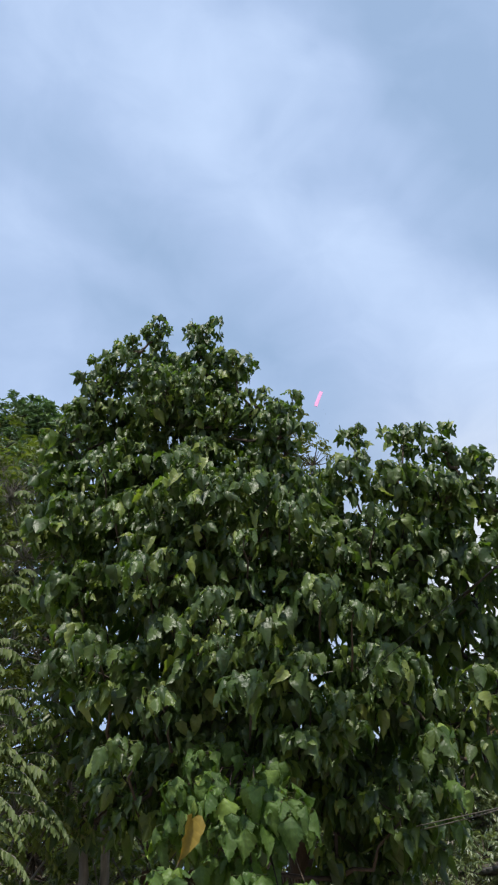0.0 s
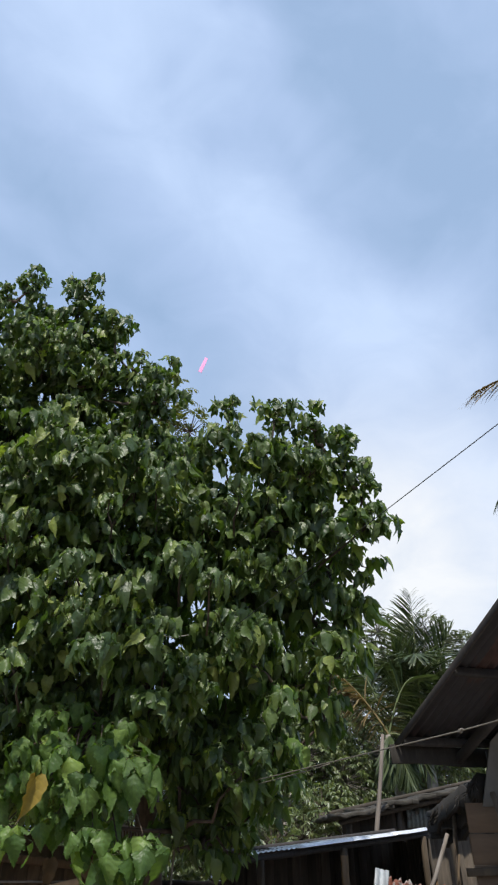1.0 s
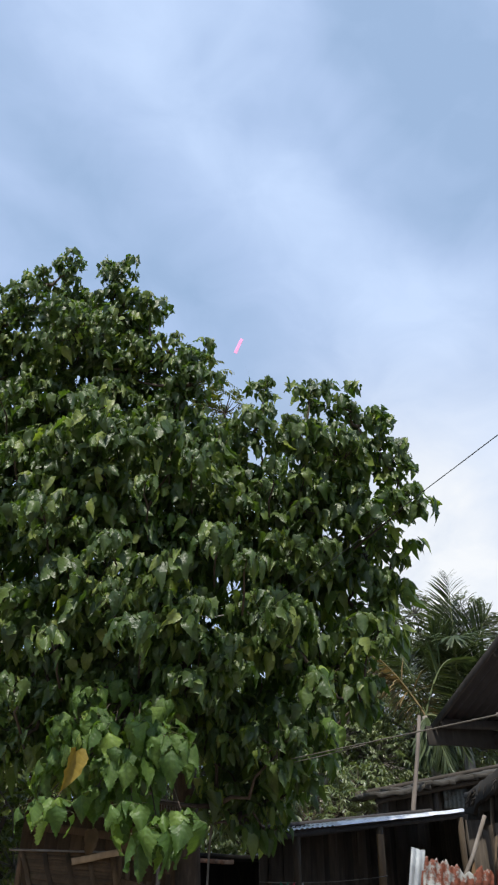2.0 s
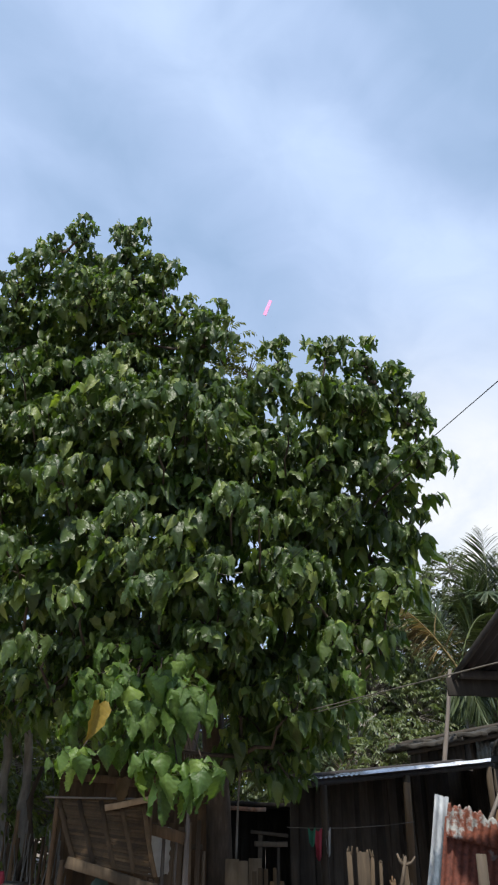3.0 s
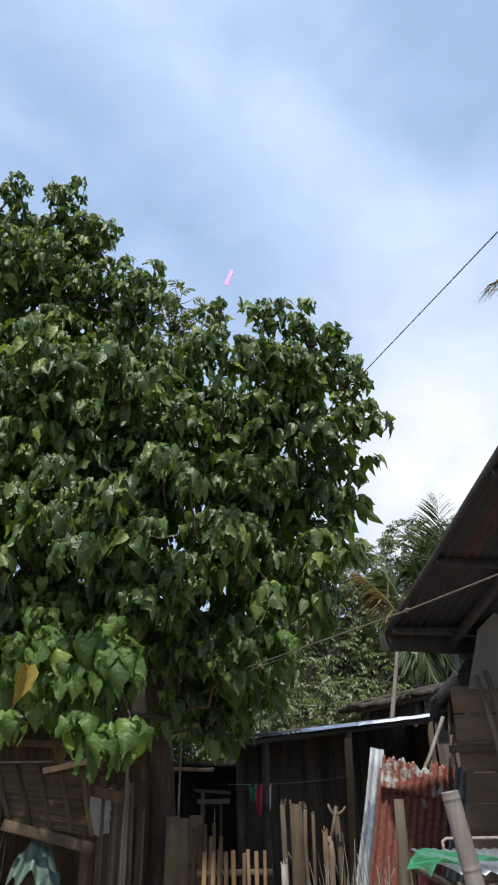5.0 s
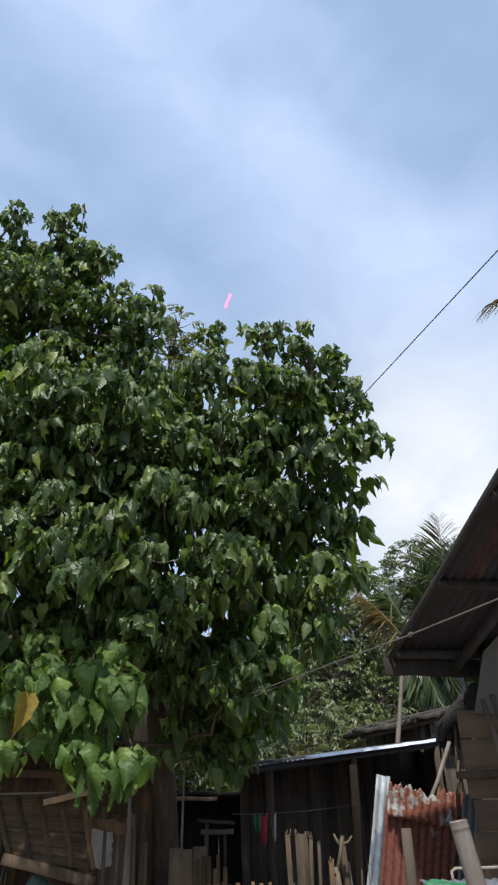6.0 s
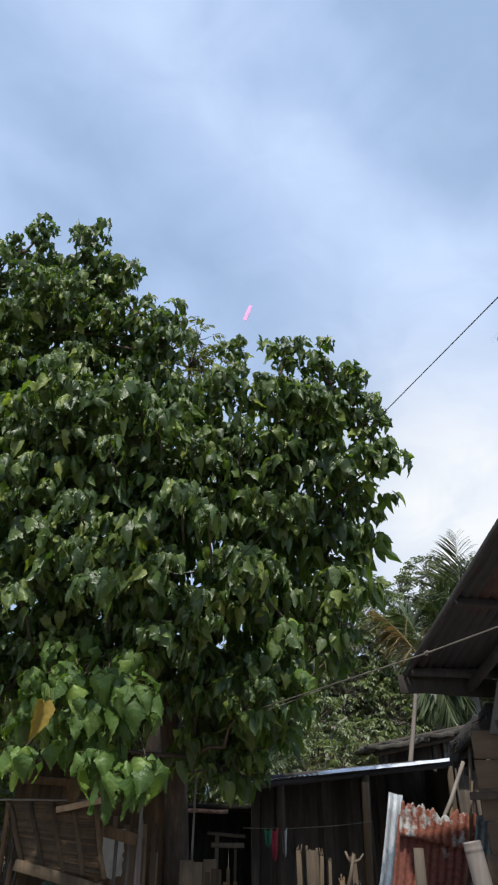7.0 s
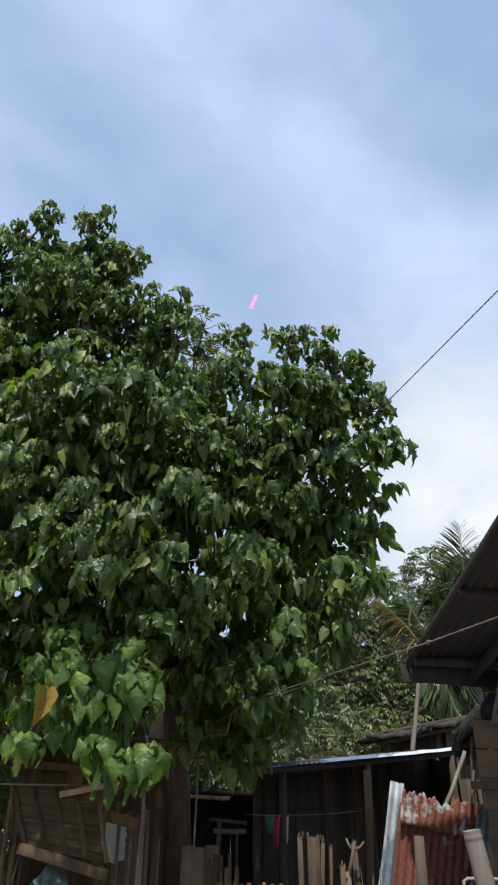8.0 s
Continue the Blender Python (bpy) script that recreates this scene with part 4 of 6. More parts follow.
fine_tree(32, (-9.4, 16.5, 0), "rounded dense mango-like tree with narrow dark leaves",
          [(-9.0, 16, 14.2, 0.9), (-8.3, 16, 13.7, 0.9), (-10.0, 16, 13.3, 1.0), (-7.4, 16, 13.3, 0.9), (-8.0, 16, 14.0, 0.75), (-9.2, 16, 12.6, 1.3), (-8.6, 15.5, 11.2, 1.5), (-10.0, 15.5, 10.6, 1.6), (-8.6, 15.5, 9.0, 1.6), (-10.2, 15.5, 8.0, 1.6), (-8.4, 15.5, 6.8, 1.4), (-7.0, 15.5, 9.5, 1.2), (-6.4, 15.5, 7.2, 1.2), (-7.2, 15.2, 4.6, 1.3)],
          LEAF_BLUE, BARK, 0.26, 0.42, 7, 80, 0.22, 0.4, "mango_tree")
fine_tree(36, (1.5, 15.0, 0), "low bushy shrubs in the shade behind the shed",
          [(0.6, 14.2, 2.0, 0.7), (1.6, 14.0, 2.2, 0.7), (2.4, 15.4, 2.4, 0.7), (1.0, 14.6, 3.0, 0.7), (0.2, 14.6, 1.2, 0.7), (1.9, 15.2, 3.3, 0.6), (-0.4, 14.4, 2.4, 0.7), (2.9, 15.8, 3.0, 0.5)],
          LEAF_WOOD, BARK, 0.15, 0.34, 6, 120, 0.07, 0.6, "shrub")
# small-leaved tree whose top shows through the broad-leaved one
fine_tree(37, (-1.2, 11.4, 0), "small-leaved olive-green tree growing close behind the broad-leaved one",
          [(-0.62, 11.0, 9.85, 0.42), (-1.15, 11.0, 9.6, 0.5), (-0.22, 11.0, 8.95, 0.45), (-0.75, 11.0, 9.2, 0.5), (-1.0, 11.0, 8.2, 0.7), (-1.9, 11.0, 8.6, 0.8), (-2.8, 11.0, 8.0, 0.8), (-1.4, 11.0, 7.3, 0.8), (-2.3, 11.0, 7.0, 0.8), (0.2, 11.0, 7.2, 0.7), (-0.5, 11.0, 7.2, 0.7), (-3.4, 11.0, 7.0, 0.8), (0.3, 11.0, 6.2, 0.7), (-3.2, 11.0, 5.8, 0.8), (-1.6, 11.0, 5.8, 0.9)],
          LEAF_OLIVE, BARK, 0.13, 0.36, 7, 105, 0.12, 0.6)
# woods behind the sheds
fine_tree(33, (3.4, 20.2, 0), "bushy tree with small glossy olive-green leaves behind the sheds",
          [(1.9, 19.1, 4.9, 1.04), (3.1, 19.5, 4.4, 1.16), (4.3, 19.7, 3.9, 1.04), (3.4, 19.7, 6.0, 1.04), (4.5, 20.0, 5.8, 1.04), (1.4, 19.1, 3.2, 1.04), (2.6, 19.1, 3.0, 1.04), (3.9, 19.1, 2.8, 0.93), (4.3, 20.3, 7.2, 0.81), (2.8, 20.0, 7.1, 0.93), (0.5, 19.5, 5.1, 1.04), (0.7, 19.0, 2.5, 0.93), (2.6, 21.0, 5.4, 1.1), (3.6, 21.0, 5.0, 1.1), (5.6, 20.2, 4.6, 1.1), (6.7, 20.4, 4.2, 1.1), (7.6, 20.4, 4.4, 1.0), (6.0, 20.4, 3.2, 1.1)],
          LEAF_WOOD, BARK_PALE, 0.17, 0.4, 7, 175, 0.13, 0.7)
fine_tree(34, (8.6, 28.5, 0), "distant pale feathery tree above the roofs",
          [(7.0, 28, 9.8, 0.9), (8.3, 28, 10.6, 0.9), (9.2, 28, 10.2, 0.8), (10.6, 28.5, 10.8, 0.9), (7.6, 28, 8.6, 1.1), (9.0, 28, 8.6, 1.1), (10.4, 28, 8.8, 1.1), (6.4, 28, 8.0, 1.0), (8.2, 28, 7.0, 1.3), (10.0, 28, 7.0, 1.3), (6.4, 27.5, 6.2, 1.2), (12.0, 28, 9.6, 1.2)],
          LEAF_FAR, BARK_PALE, 0.24, 0.5, 7, 75, 0.2, 0.4, "distant_tree")
fine_tree(35, (-3.6, 15.5, 0), "bushy tree in shade behind the yard",
          [(-3.4, 15, 4.6, 1.2), (-4.8, 15, 4.0, 1.2), (-2.2, 15, 3.6, 1.1), (-3.6, 14.6, 2.6, 1.2), (-5.4, 14.6, 2.4, 1.2), (-2.0, 14.6, 2.2, 1.0), (-0.9, 15.2, 3.0, 1.0), (-6.4, 15, 3.6, 1.2), (-0.6, 15.0, 1.6, 0.9), (-4.0, 12.2, 1.0, 1.0), (-2.8, 11.8, 0.9, 0.9), (-5.4, 12.2, 1.3, 1.0), (-4.6, 13, 2.2, 1.0), (-3.3, 10.8, 1.7, 0.8), (-4.3, 11.0, 2.4, 0.8), (-2.7, 11.2, 2.5, 0.7), (-3.6, 11.2, 3.2, 0.8)],
          LEAF_FINE, BARK, 0.20, 0.4, 6, 100, 0.15, 0.5)


def hedge():
    """Low growth that closes the yard towards the woods."""
    g = np.random.default_rng(41)
    rows = []
    for _ in range(9800):
        x = g.uniform(-14, 18)
        y = 22.5 + g.uniform(0, 3) + abs(x) * 0.1
        z = g.uniform(0.1, 1.0) ** 0.8 * (5.8 + 1.6 * noise.noise(Vector((x * 0.35, 0, 5))))
        rows += spray_rows((x, y, z), (g.normal(0, 0.6), -0.6, 0.5), 0.6, 0.34, g, 4, 0.5)
    ob = part("undergrowth", blades("undergrowth", NARROW, rows), LEAF_FINE, None, "dense dark undergrowth at the edge of the woods", kind="stuff")
    ob["category"] = "undergrowth"


hedge()


def frond(path, leaf_len, n, g, droop, mesh_rows, rib, blunt=0.3):
    """A palm frond along path: a rib with two rows of long leaflets."""
    p = np.asarray(path, float)
    seg = np.linspace(0, len(p) - 1, n)
    tube(rib, p, np.linspace(0.03, 0.006, len(p)), 5, cap=False)
    for k, q in enumerate(seg):
        i = min(int(q), len(p) - 2)
        a = p[i] + (p[i + 1] - p[i]) * (q - i)
        ax = (p[i + 1] - p[i]) / np.linalg.norm(p[i + 1] - p[i])
        side = np.cross(ax, (0, 0, 1.0) if abs(ax[2]) < 0.8 else (0, 1.0, 0))
        side /= np.linalg.norm(side) + 1e-9
        t = k / (n - 1)
        ln = leaf_len * (blunt + (1.32 - blunt) * math.sin(math.pi * min(1, 0.15 + t * 0.85))) * 0.75
        for sg in (1, -1):
            d = side * sg * (0.75 - 0.3 * t) + ax * (0.6 + 0.7 * t) + np.array((0, 0, -droop)) + g.normal(0, 0.07, 3)
            mesh_rows.append((a, turn_of(d, np.array((0, 0, 1.0)) + side * sg * -0.4 + g.normal(0, 0.15, 3)), ln * g.uniform(0.85, 1.1)))


STRAP = [(np.array([(0.0, 0, 0), (0.036, 0.15, 0.01), (0.042, 0.5, -0.03), (0.024, 0.85, -0.12), (0, 1.0, -0.2), (-0.024, 0.85, -0.12), (-0.042, 0.5, -0.03), (-0.036, 0.15, 0.01)], float),
          [(0, 1, 7), (1, 2, 6, 7), (2, 3, 5, 6), (3, 4, 5)])]


def palm(name, base, crown, arcs, label, leaf_len, seed, n=44, trunk_r=0.14, strap=None):
    """A coconut palm; arcs: for each frond its end, the rise at its middle, and whether it is dry."""
    g = np.random.default_rng(seed)
    tree = thing(name, base, label, "palm tree")
    h = Heap()
    b, c = np.array(base, float), np.array(crown, float)
    m = 14
    pts = [b + (c - b) * t + np.array((0.25 * math.sin(3 * t), 0, 0)) * (1 - t) for t in np.linspace(0, 1, m)]
    tube(h, pts, [trunk_r * (1.5 - 0.6 * t + 0.03 * (k % 2)) for k, t in enumerate(np.linspace(0, 1, m))], 10)
    part("trunk", h, BARK_PALE, tree)
    for end, rise, dry in arcs:
        e = np.array(end, float)
        t = np.linspace(0, 1, 12)[:, None]
        path = c + (e - c) * t
        path[:, 2] += (4 * t * (1 - t))[:, 0] * rise
        rows, rib = [], Heap()
        frond(path, leaf_len, n, g, (0.45, 0.9, 0.10)[int(dry)], rows, rib, 0.8 if dry == 2 else 0.3)
        fr = part("frond", rib, PALM_DRY if dry else STALK, tree, "dry brown hanging frond" if dry == 1 else "yellowing frond" if dry else "")
        part("blade", blades("blade", strap or STRAP, rows), PALM_DRY if dry else PALM_LEAF, fr, kind="stuff")
    return tree


palm("coconut_palm", (6.5, 19, 0), (6.45, 19, 4.6), (((6.66, 19.0, 8.9), 0.1, False), ((7.0, 19.2, 8.2), 0.15, False), ((5.8, 18.6, 7.0), 0.4, False), ((7.7, 19, 7.8), 0.4, False), ((8.6, 18.6, 7.0), 0.6, False),
      ((4.9, 18.4, 6.2), 0.9, False), ((9.0, 18.8, 6.2), 1.1, False), ((6.0, 17.4, 6.6), 0.8, False)), "young coconut palm with upright grey-green fronds behind the roofs", 1.3, 51, 90, 0.14, STRAP)
palm("coconut_palm", (4.7, 16.0, 0), (4.56, 16.0, 4.4), (((3.30, 16, 5.85), 0.20, True), ((3.55, 16.1, 5.3), 0.3, True), ((4.5, 15.7, 3.4), 0.15, False), ((4.8, 15.6, 3.3), 0.25, False), ((5.3, 15.7, 3.5), 0.3, False), ((4.1, 16.4, 5.8), 0.4, False), ((5.6, 16, 5.6), 0.5, False)),
     "small palm with dry brown hanging fronds", 0.82, 52, 46, 0.09)
palm("coconut_palm", (8.9, 9.6, 0), (8.6, 9.4, 9.4), (((4.74, 9.0, 8.74), 0.50, 2), ((4.66, 9.0, 6.20), 1.6, False), ((9.5, 6.2, 8.0), 1.0, False), ((12.2, 9.0, 8.4), 1.1, False), ((11.6, 12.0, 8.8), 1.1, False), ((6.5, 12.6, 8.4), 1.1, False), ((9.6, 9.9, 12.6), 0.3, False)),
     "tall coconut palm with spreading fronds beside the house", 0.85, 53, 130)


# ---- open shed under the bright sheet roof ----
def post_at(h, x, y, z, r, crook=0.012, z0=-0.05):
    tube(h, bend((x, y, z0), (x, y, z), 0, 6, crook), np.linspace(r * 1.1, r * 0.9, 6), 8, wob=0.05)
    return h


def shed():
    e0, e1 = np.array((0.31, 8.30, 1.83)), np.array((3.15, 10.2, 2.18))
    run = (e1 - e0) / np.linalg.norm(e1 - e0)
    back = np.array((0.06, 0.99, 0.05))
    back /= np.linalg.norm(back)
    s = thing("open_shed", (1.0, 9.9, 0), "low open shed of dark boards under a shiny corrugated roof", "shed")
    length = np.linalg.norm(e1 - e0)
    # roof sheets laid side by side, their waves running from the front edge to the back
    k, n = 0.0, 0
    while k < length - 0.05:
        w = min(0.80, length - k + 0.02)
        h = Heap()
        corrugated(h, e0 + run * k + np.array((0, 0, 0.004 * (n % 2) + (0.02 if n == 2 else 0))), run, back + np.array((0, 0, RNG.normal(0, 0.004))), 1.9 + RNG.normal(0, 0.05), w, warp=0.005, rows=5, edge=0.02)
        part("roof_sheet", h, ZINC, s)
        k += 0.76
        n += 1
    # a bent flashing along the front edge
    for t0, t1 in ((0.30, 0.56), (0.545, 0.80), (0.785, 1.0)):
        h = Heap()
        off = np.array((0, -0.012, 0.012))
        board(h, e0 + run * length * t0 + off, e0 + run * length * t1 + off, 0.07, 0.003, (0.0, -0.6, 0.8), 6, 0.003)
        part("flashing", h, ZINC_NEW, s, "bright bent flashing strip")
    for t, z in ((0.06, -0.05), (1.0, -0.02), (1.9, 0.02)):
        h = Heap()
        bamboo_pole(h, e0 + back * t + np.array((0, 0, z)), e1 + back * t + np.array((0, 0, z)), 0.032, 0.35, 8)
        part("purlin", h, SOOT_DARK, s)
    for t in (0.12, 0.50, 0.95):
        p = e0 + run * length * t
        h = Heap()
        post_at(h, p[0] + 0.05, p[1] + 0.06, p[2] - 0.06, 0.045)
        part("post", h, WOOD, s, "weathered round post")
    h = Heap()
    board(h, (1.67, 8.98, -0.02), (1.70, 8.98, 1.86), 0.09, 0.03, (0.4, -1, 0), 5, 0.008)
    part("post", h, BAMBOO_GOLD, s, "split brown post")
    for t in (0.05, 0.35, 0.65, 0.97):
        p = e0 + run * length * t + back * 1.85
        h = Heap()
        post_at(h, p[0], p[1], p[2] - 0.03, 0.045)
        part("post", h, WOOD_DARK, s)
    # back and end boards
    a, b = e0 + back * 1.8, e1 + back * 1.8
    m = 26
    for i in range(m):
        t = (i + 0.5) / m
        p = a + (b - a) * t
        p = p + np.array((0.55, -0.83, 0)) * 0.012 * (i % 2)
        h = Heap()
        top = p[2] - 0.012 - abs(RNG.normal(0, 0.008))
        board(h, (p[0], p[1], 0.0), (p[0] + RNG.normal(0, 0.01), p[1], top), length / m * RNG.uniform(1.22, 1.34), 0.018, (0.55, -0.83, 0), 3)
        part("board", h, SOOT_WOOD, s)
    for i in range(12):
        t = (i + 0.5) / 12
        p = e1 + back * 1.8 * t
        h = Heap()
        board(h, (p[0], p[1], 0.0), (p[0], p[1], p[2] - 0.06 - abs(RNG.normal(0, 0.05))), 0.16, 0.018, (-1, 0.06, 0), 3)
        part("board", h, SOOT_WOOD, s)


shed()


def hanging_cloth(label, at, w, ln, mat, seed, over=0.03):
    g = np.random.default_rng(seed)
    h = Heap()
    nx, nz = 8, 10
    ph = g.uniform(0, 6)
    two = []
    for side in (0, 1):
        for j in range(nz + 1):
            for i in range(nx + 1):
                u, v = i / nx - 0.5, j / nz
                two.append((at[0] + u * w * (1 - 0.35 * v), at[1] + 0.02 * math.sin(9 * u + ph) * (0.4 + v) + side * 0.006, at[2] - v * ln - 0.02 * math.cos(6 * u)))
    q = (nx + 1) * (nz + 1)
    fs = []
    for j in range(nz):
        for i in range(nx):
            a = (j * (nx + 1) + i, j * (nx + 1) + i + 1, (j + 1) * (nx + 1) + i + 1, (j + 1) * (nx + 1) + i)
            fs += [a, tuple(k + q for k in a[::-1])]
    h.add(two, fs)
    ob = part("hanging_cloth", h, mat, None, label)
    ob["category"], ob["group"] = "cloth", "washing on the line"


line = Heap()
tube(line, bend((0.28, 8.42, 1.40), (1.75, 8.95, 1.46), 0.03, 8), 0.004, 5)
tagged(part("washing_line", line, CORD, None, "thin cord strung between the shed posts"), category="line")
hanging_cloth("small green cloth hanging on the washing line", (0.55, 8.50, 1.385), 0.09, 0.15, CLOTH_GREEN, 61)
hanging_cloth("crimson cloth hanging on the washing line", (0.62, 8.53, 1.38), 0.09, 0.27, CLOTH_RED, 62)
hanging_cloth("pale grey cloth hanging on the washing line", (0.73, 8.57, 1.385), 0.06, 0.24, CLOTH_GREY, 63)


# ---- hut behind with the old grey roof, and the pole before it ----
def rear_hut():
    s = thing("rear_hut", (4.4, 14.2, 0), "old hut with a sagging grey thatched roof and board walls", "hut")
    o, e = np.array((2.62, 13.0, 2.57)), np.array((6.6, 13.1, 3.32))
    run = e - o
    for k in range(9):
        a, b = o + run * (k / 9), o + run * ((k + 1.0) / 9)
        h = Heap()
        for layer in range(4):
            t = layer / 4
            bk = np.array((0, 2.4, 0.07))
            p, q = a + bk * t, b + bk * t
            board(h, p + bk * 0.14 + (-0.05, 0.01 * RNG.normal(), 0.012 * RNG.normal()), q + bk * 0.14 + (0.05, 0.01 * RNG.normal(), 0.012 * RNG.normal()), 0.80, 0.07, (0, -0.05, 1), 6, 0.016)
        part("thatch_panel", h, THATCH, s)
    for dy in (0.1, 2.2):
        h = Heap()
        bamboo_pole(h, o + (0, dy, -0.1 + dy * 0.12), e + (0, dy, -0.1 + dy * 0.12), 0.045, 0.4, 8)
        part("purlin", h, SOOT_WOOD, s)
    for k in range(5):
        p = o + run * (0.05 + 0.225 * k)
        h = Heap()
        post_at(h, p[0], 13.25, p[2] - 0.05, 0.06)
        part("post", h, SOOT_WOOD, s)
    for k in range(22):
        p = o + run * (0.06 + 0.9 * k / 22)
        h = Heap()
        board(h, (p[0], 13.6, 0), (p[0], 13.6, p[2] - 0.03), 0.17, 0.02, (0, -1, 0), 3)
        part("board", h, SOOT_WOOD, s)
    h = Heap()
    corrugated(h, (3.95, 13.54, 2.42), (1, 0, 0.03), (0, 0, 1), 0.30, 0.66, rows=4, warp=0.01)
    part("patch_sheet", h, SHEET_GREY, s, "grey corrugated patch on the wall")
    h = Heap()
    tube(h, [(2.80, 12.5, 0), (2.93, 12.5, 1.3), (3.10, 12.5, 2.37), (3.25, 12.5, 3.1), (3.37, 12.5, 3.78)], [0.05, 0.045, 0.04, 0.036, 0.03], 8, wob=0.04)
    tagged(part("pole", h, POLE_GREY, None, "grey weathered wooden pole behind the shed roof"), category="pole")


rear_hut()


# ---- the house with the dark pitched sheet roof ----
def house():
    s = thing("house", (3.6, 6.4, 0), "wooden house with a dark corrugated roof sloping away and board walls", "house")
    a = np.array((1.82, 6.85, 2.67))
    v = np.array((0.475, -3.26, 1.062))
    b = a + v
    ln = np.linalg.norm(v)
    v = v / ln
    u = np.array((0.9895, 0.144, 0.0))
    up = np.cross(u, -v)
    up = up if up[2] > 0 else -up
    width = 4.2
    k, n = 0.0, 0
    while k < width:
        h = Heap()
        corrugated(h, a + u * k + up * (0.03 + 0.003 * (n % 2)), u, v, ln, 0.84, 0.088, rows=6, warp=0.004, edge=0.015, depth=0.016)
        part("roof_sheet", h, ROOF_OLD, s, "sooty corrugated roof sheet")
        k += 0.78
        n += 1
    h = Heap()
    board(h, a - u * 0.02 - v * 0.05 + up * 0.0, b - u * 0.02 + v * 0.02, 0.06, 0.022, u, 6, 0.002)
    part("verge_board", h, SOOT_DARK, s, "grey weathered verge board")
    for t in (0.03, 0.36, 0.68, 0.97):
        h = Heap()
        board(h, a + v * ln * t - up * 0.02, a + v * ln * t + u * width - up * 0.02, 0.05, 0.075, up, 6, 0.005)
        part("purlin", h, SOOT_DARK, s)
    # added board whose near-black colour stands for the shade under the eave
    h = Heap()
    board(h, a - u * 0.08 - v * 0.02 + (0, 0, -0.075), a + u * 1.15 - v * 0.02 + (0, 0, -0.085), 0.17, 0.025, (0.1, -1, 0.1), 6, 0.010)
    part("eave_board", h, NEAR_BLACK, s, "sagging board, near-black for the shade under the eave")
    for t in (0.62, 1.6, 2.7, 3.8):
        h = Heap()
        board(h, a + u * t - v * 0.05 - up * 0.095, b + u * t - up * 0.095, 0.06, 0.09, up, 6, 0.005)
        part("rafter", h, SOOT_DARK, s)
    for x, y in ((2.66, 6.74), (3.5, 6.86), (5.6, 7.05), (3.75, 4.6), (5.8, 4.9)):
        t = np.dot(np.array((x, y, 0)) - np.array((a[0], a[1], 0)), np.array((v[0], v[1], 0))) / (v[0] ** 2 + v[1] ** 2)
        h = Heap()
        post_at(h, x, y, a[2] + v[2] * t - 0.14, 0.055)
        part("post", h, SOOT_DARK, s)
    # wall: broad reddish boards below, a grey panel above
    rows = [0.05 + 0.235 * i for i in range(9)]
    for i, z in enumerate(rows):
        h = Heap()
        x0 = 2.26 + 0.012 * RNG.normal()
        board(h, (x0, 6.59, z + 0.115), (5.6, 7.08, z + 0.115), 0.228, 0.02, (0.14, -1, 0), 5, 0.003)
        part("wall_board", h, WOOD_RED, s, "plain brown wall board")
    h = Heap()
    p = [(2.43, 2.13), (5.6, 2.13), (5.6, 3.02), (2.86, 2.86), (2.62, 2.66)]
    vs = [(x, 6.57 + (x - 2.3) * 0.144 + d, z) for d in (0, 0.02) for x, z in p]
    h.add(vs, [(0, 1, 2, 3, 4), (9, 8, 7, 6, 5)] + [(i, (i + 5), (i + 1) % 5 + 5, (i + 1) % 5) for i in range(5)])
    part("wall_panel", h, CONCRETE, s, "plain grey upper wall panel", smooth=False)
    h = Heap()
    board(h, (2.17, 6.54, 1.645), (3.3, 6.68, 1.66), 0.06, 0.03, (0.14, -1, 0), 4)
    part("wall_rail", h, WOOD, s)
    return s


house()


def leaning(name, label, a, b, r, mat, seed, cat="pole", crook=0.01, group="poles against the house wall"):
    h = Heap()
    tube(h, bend(a, b, 0, 7, crook), np.linspace(r * 1.15, r * 0.85, 7), 8, wob=0.06)
    tagged(part(name, h, mat, None, label), category=cat, group=group)


leaning("wooden_pole", "weathered wooden pole leaning on the house wall", (2.60, 5.85, -0.02), (2.46, 6.42, 2.22), 0.028, BAMBOO_OLD, 71, crook=0.003)
leaning("wooden_pole", "weathered wooden pole leaning on the house wall", (2.72, 5.9, -0.02), (2.55, 6.42, 2.26), 0.030, BAMBOO_OLD, 72, crook=0.004)
leaning("wooden_pole", "thick grey pole leaning on the house wall", (2.86, 5.95, -0.02), (2.76, 6.46, 2.3), 0.036, WOOD, 73, crook=0.004)
leaning("wooden_pole", "thin brown pole leaning on the house wall", (2.98, 5.9, -0.02), (2.92, 6.48, 2.2), 0.026, BAMBOO_OLD, 74, crook=0.004)
leaning("wooden_pole", "thin brown pole leaning on the house wall", (2.58, 6.1, -0.02), (2.66, 6.46, 2.12), 0.020, WOOD, 75, crook=0.004)
leaning("wooden_stick", "pale split stick leaning behind the rusty sheets", (1.56, 8.10, 0.0), (2.61, 8.05, 2.01), 0.024, POLE_PALE, 76, "stick", group="sticks by the sheets")
leaning("wooden_stick", "dark forked stick behind the rusty sheets", (2.55, 7.9, 0.0), (2.70, 8.0, 2.20), 0.028, BARK, 77, "stick", 0.03, "sticks by the sheets")
leaning("wooden_stick", "thin stick leaning beside the shade-toned sheet", (2.15, 7.66, 0.0), (2.56, 7.68, 1.81), 0.013, WOOD, 78, "stick", 0.01, "sticks by the sheets")


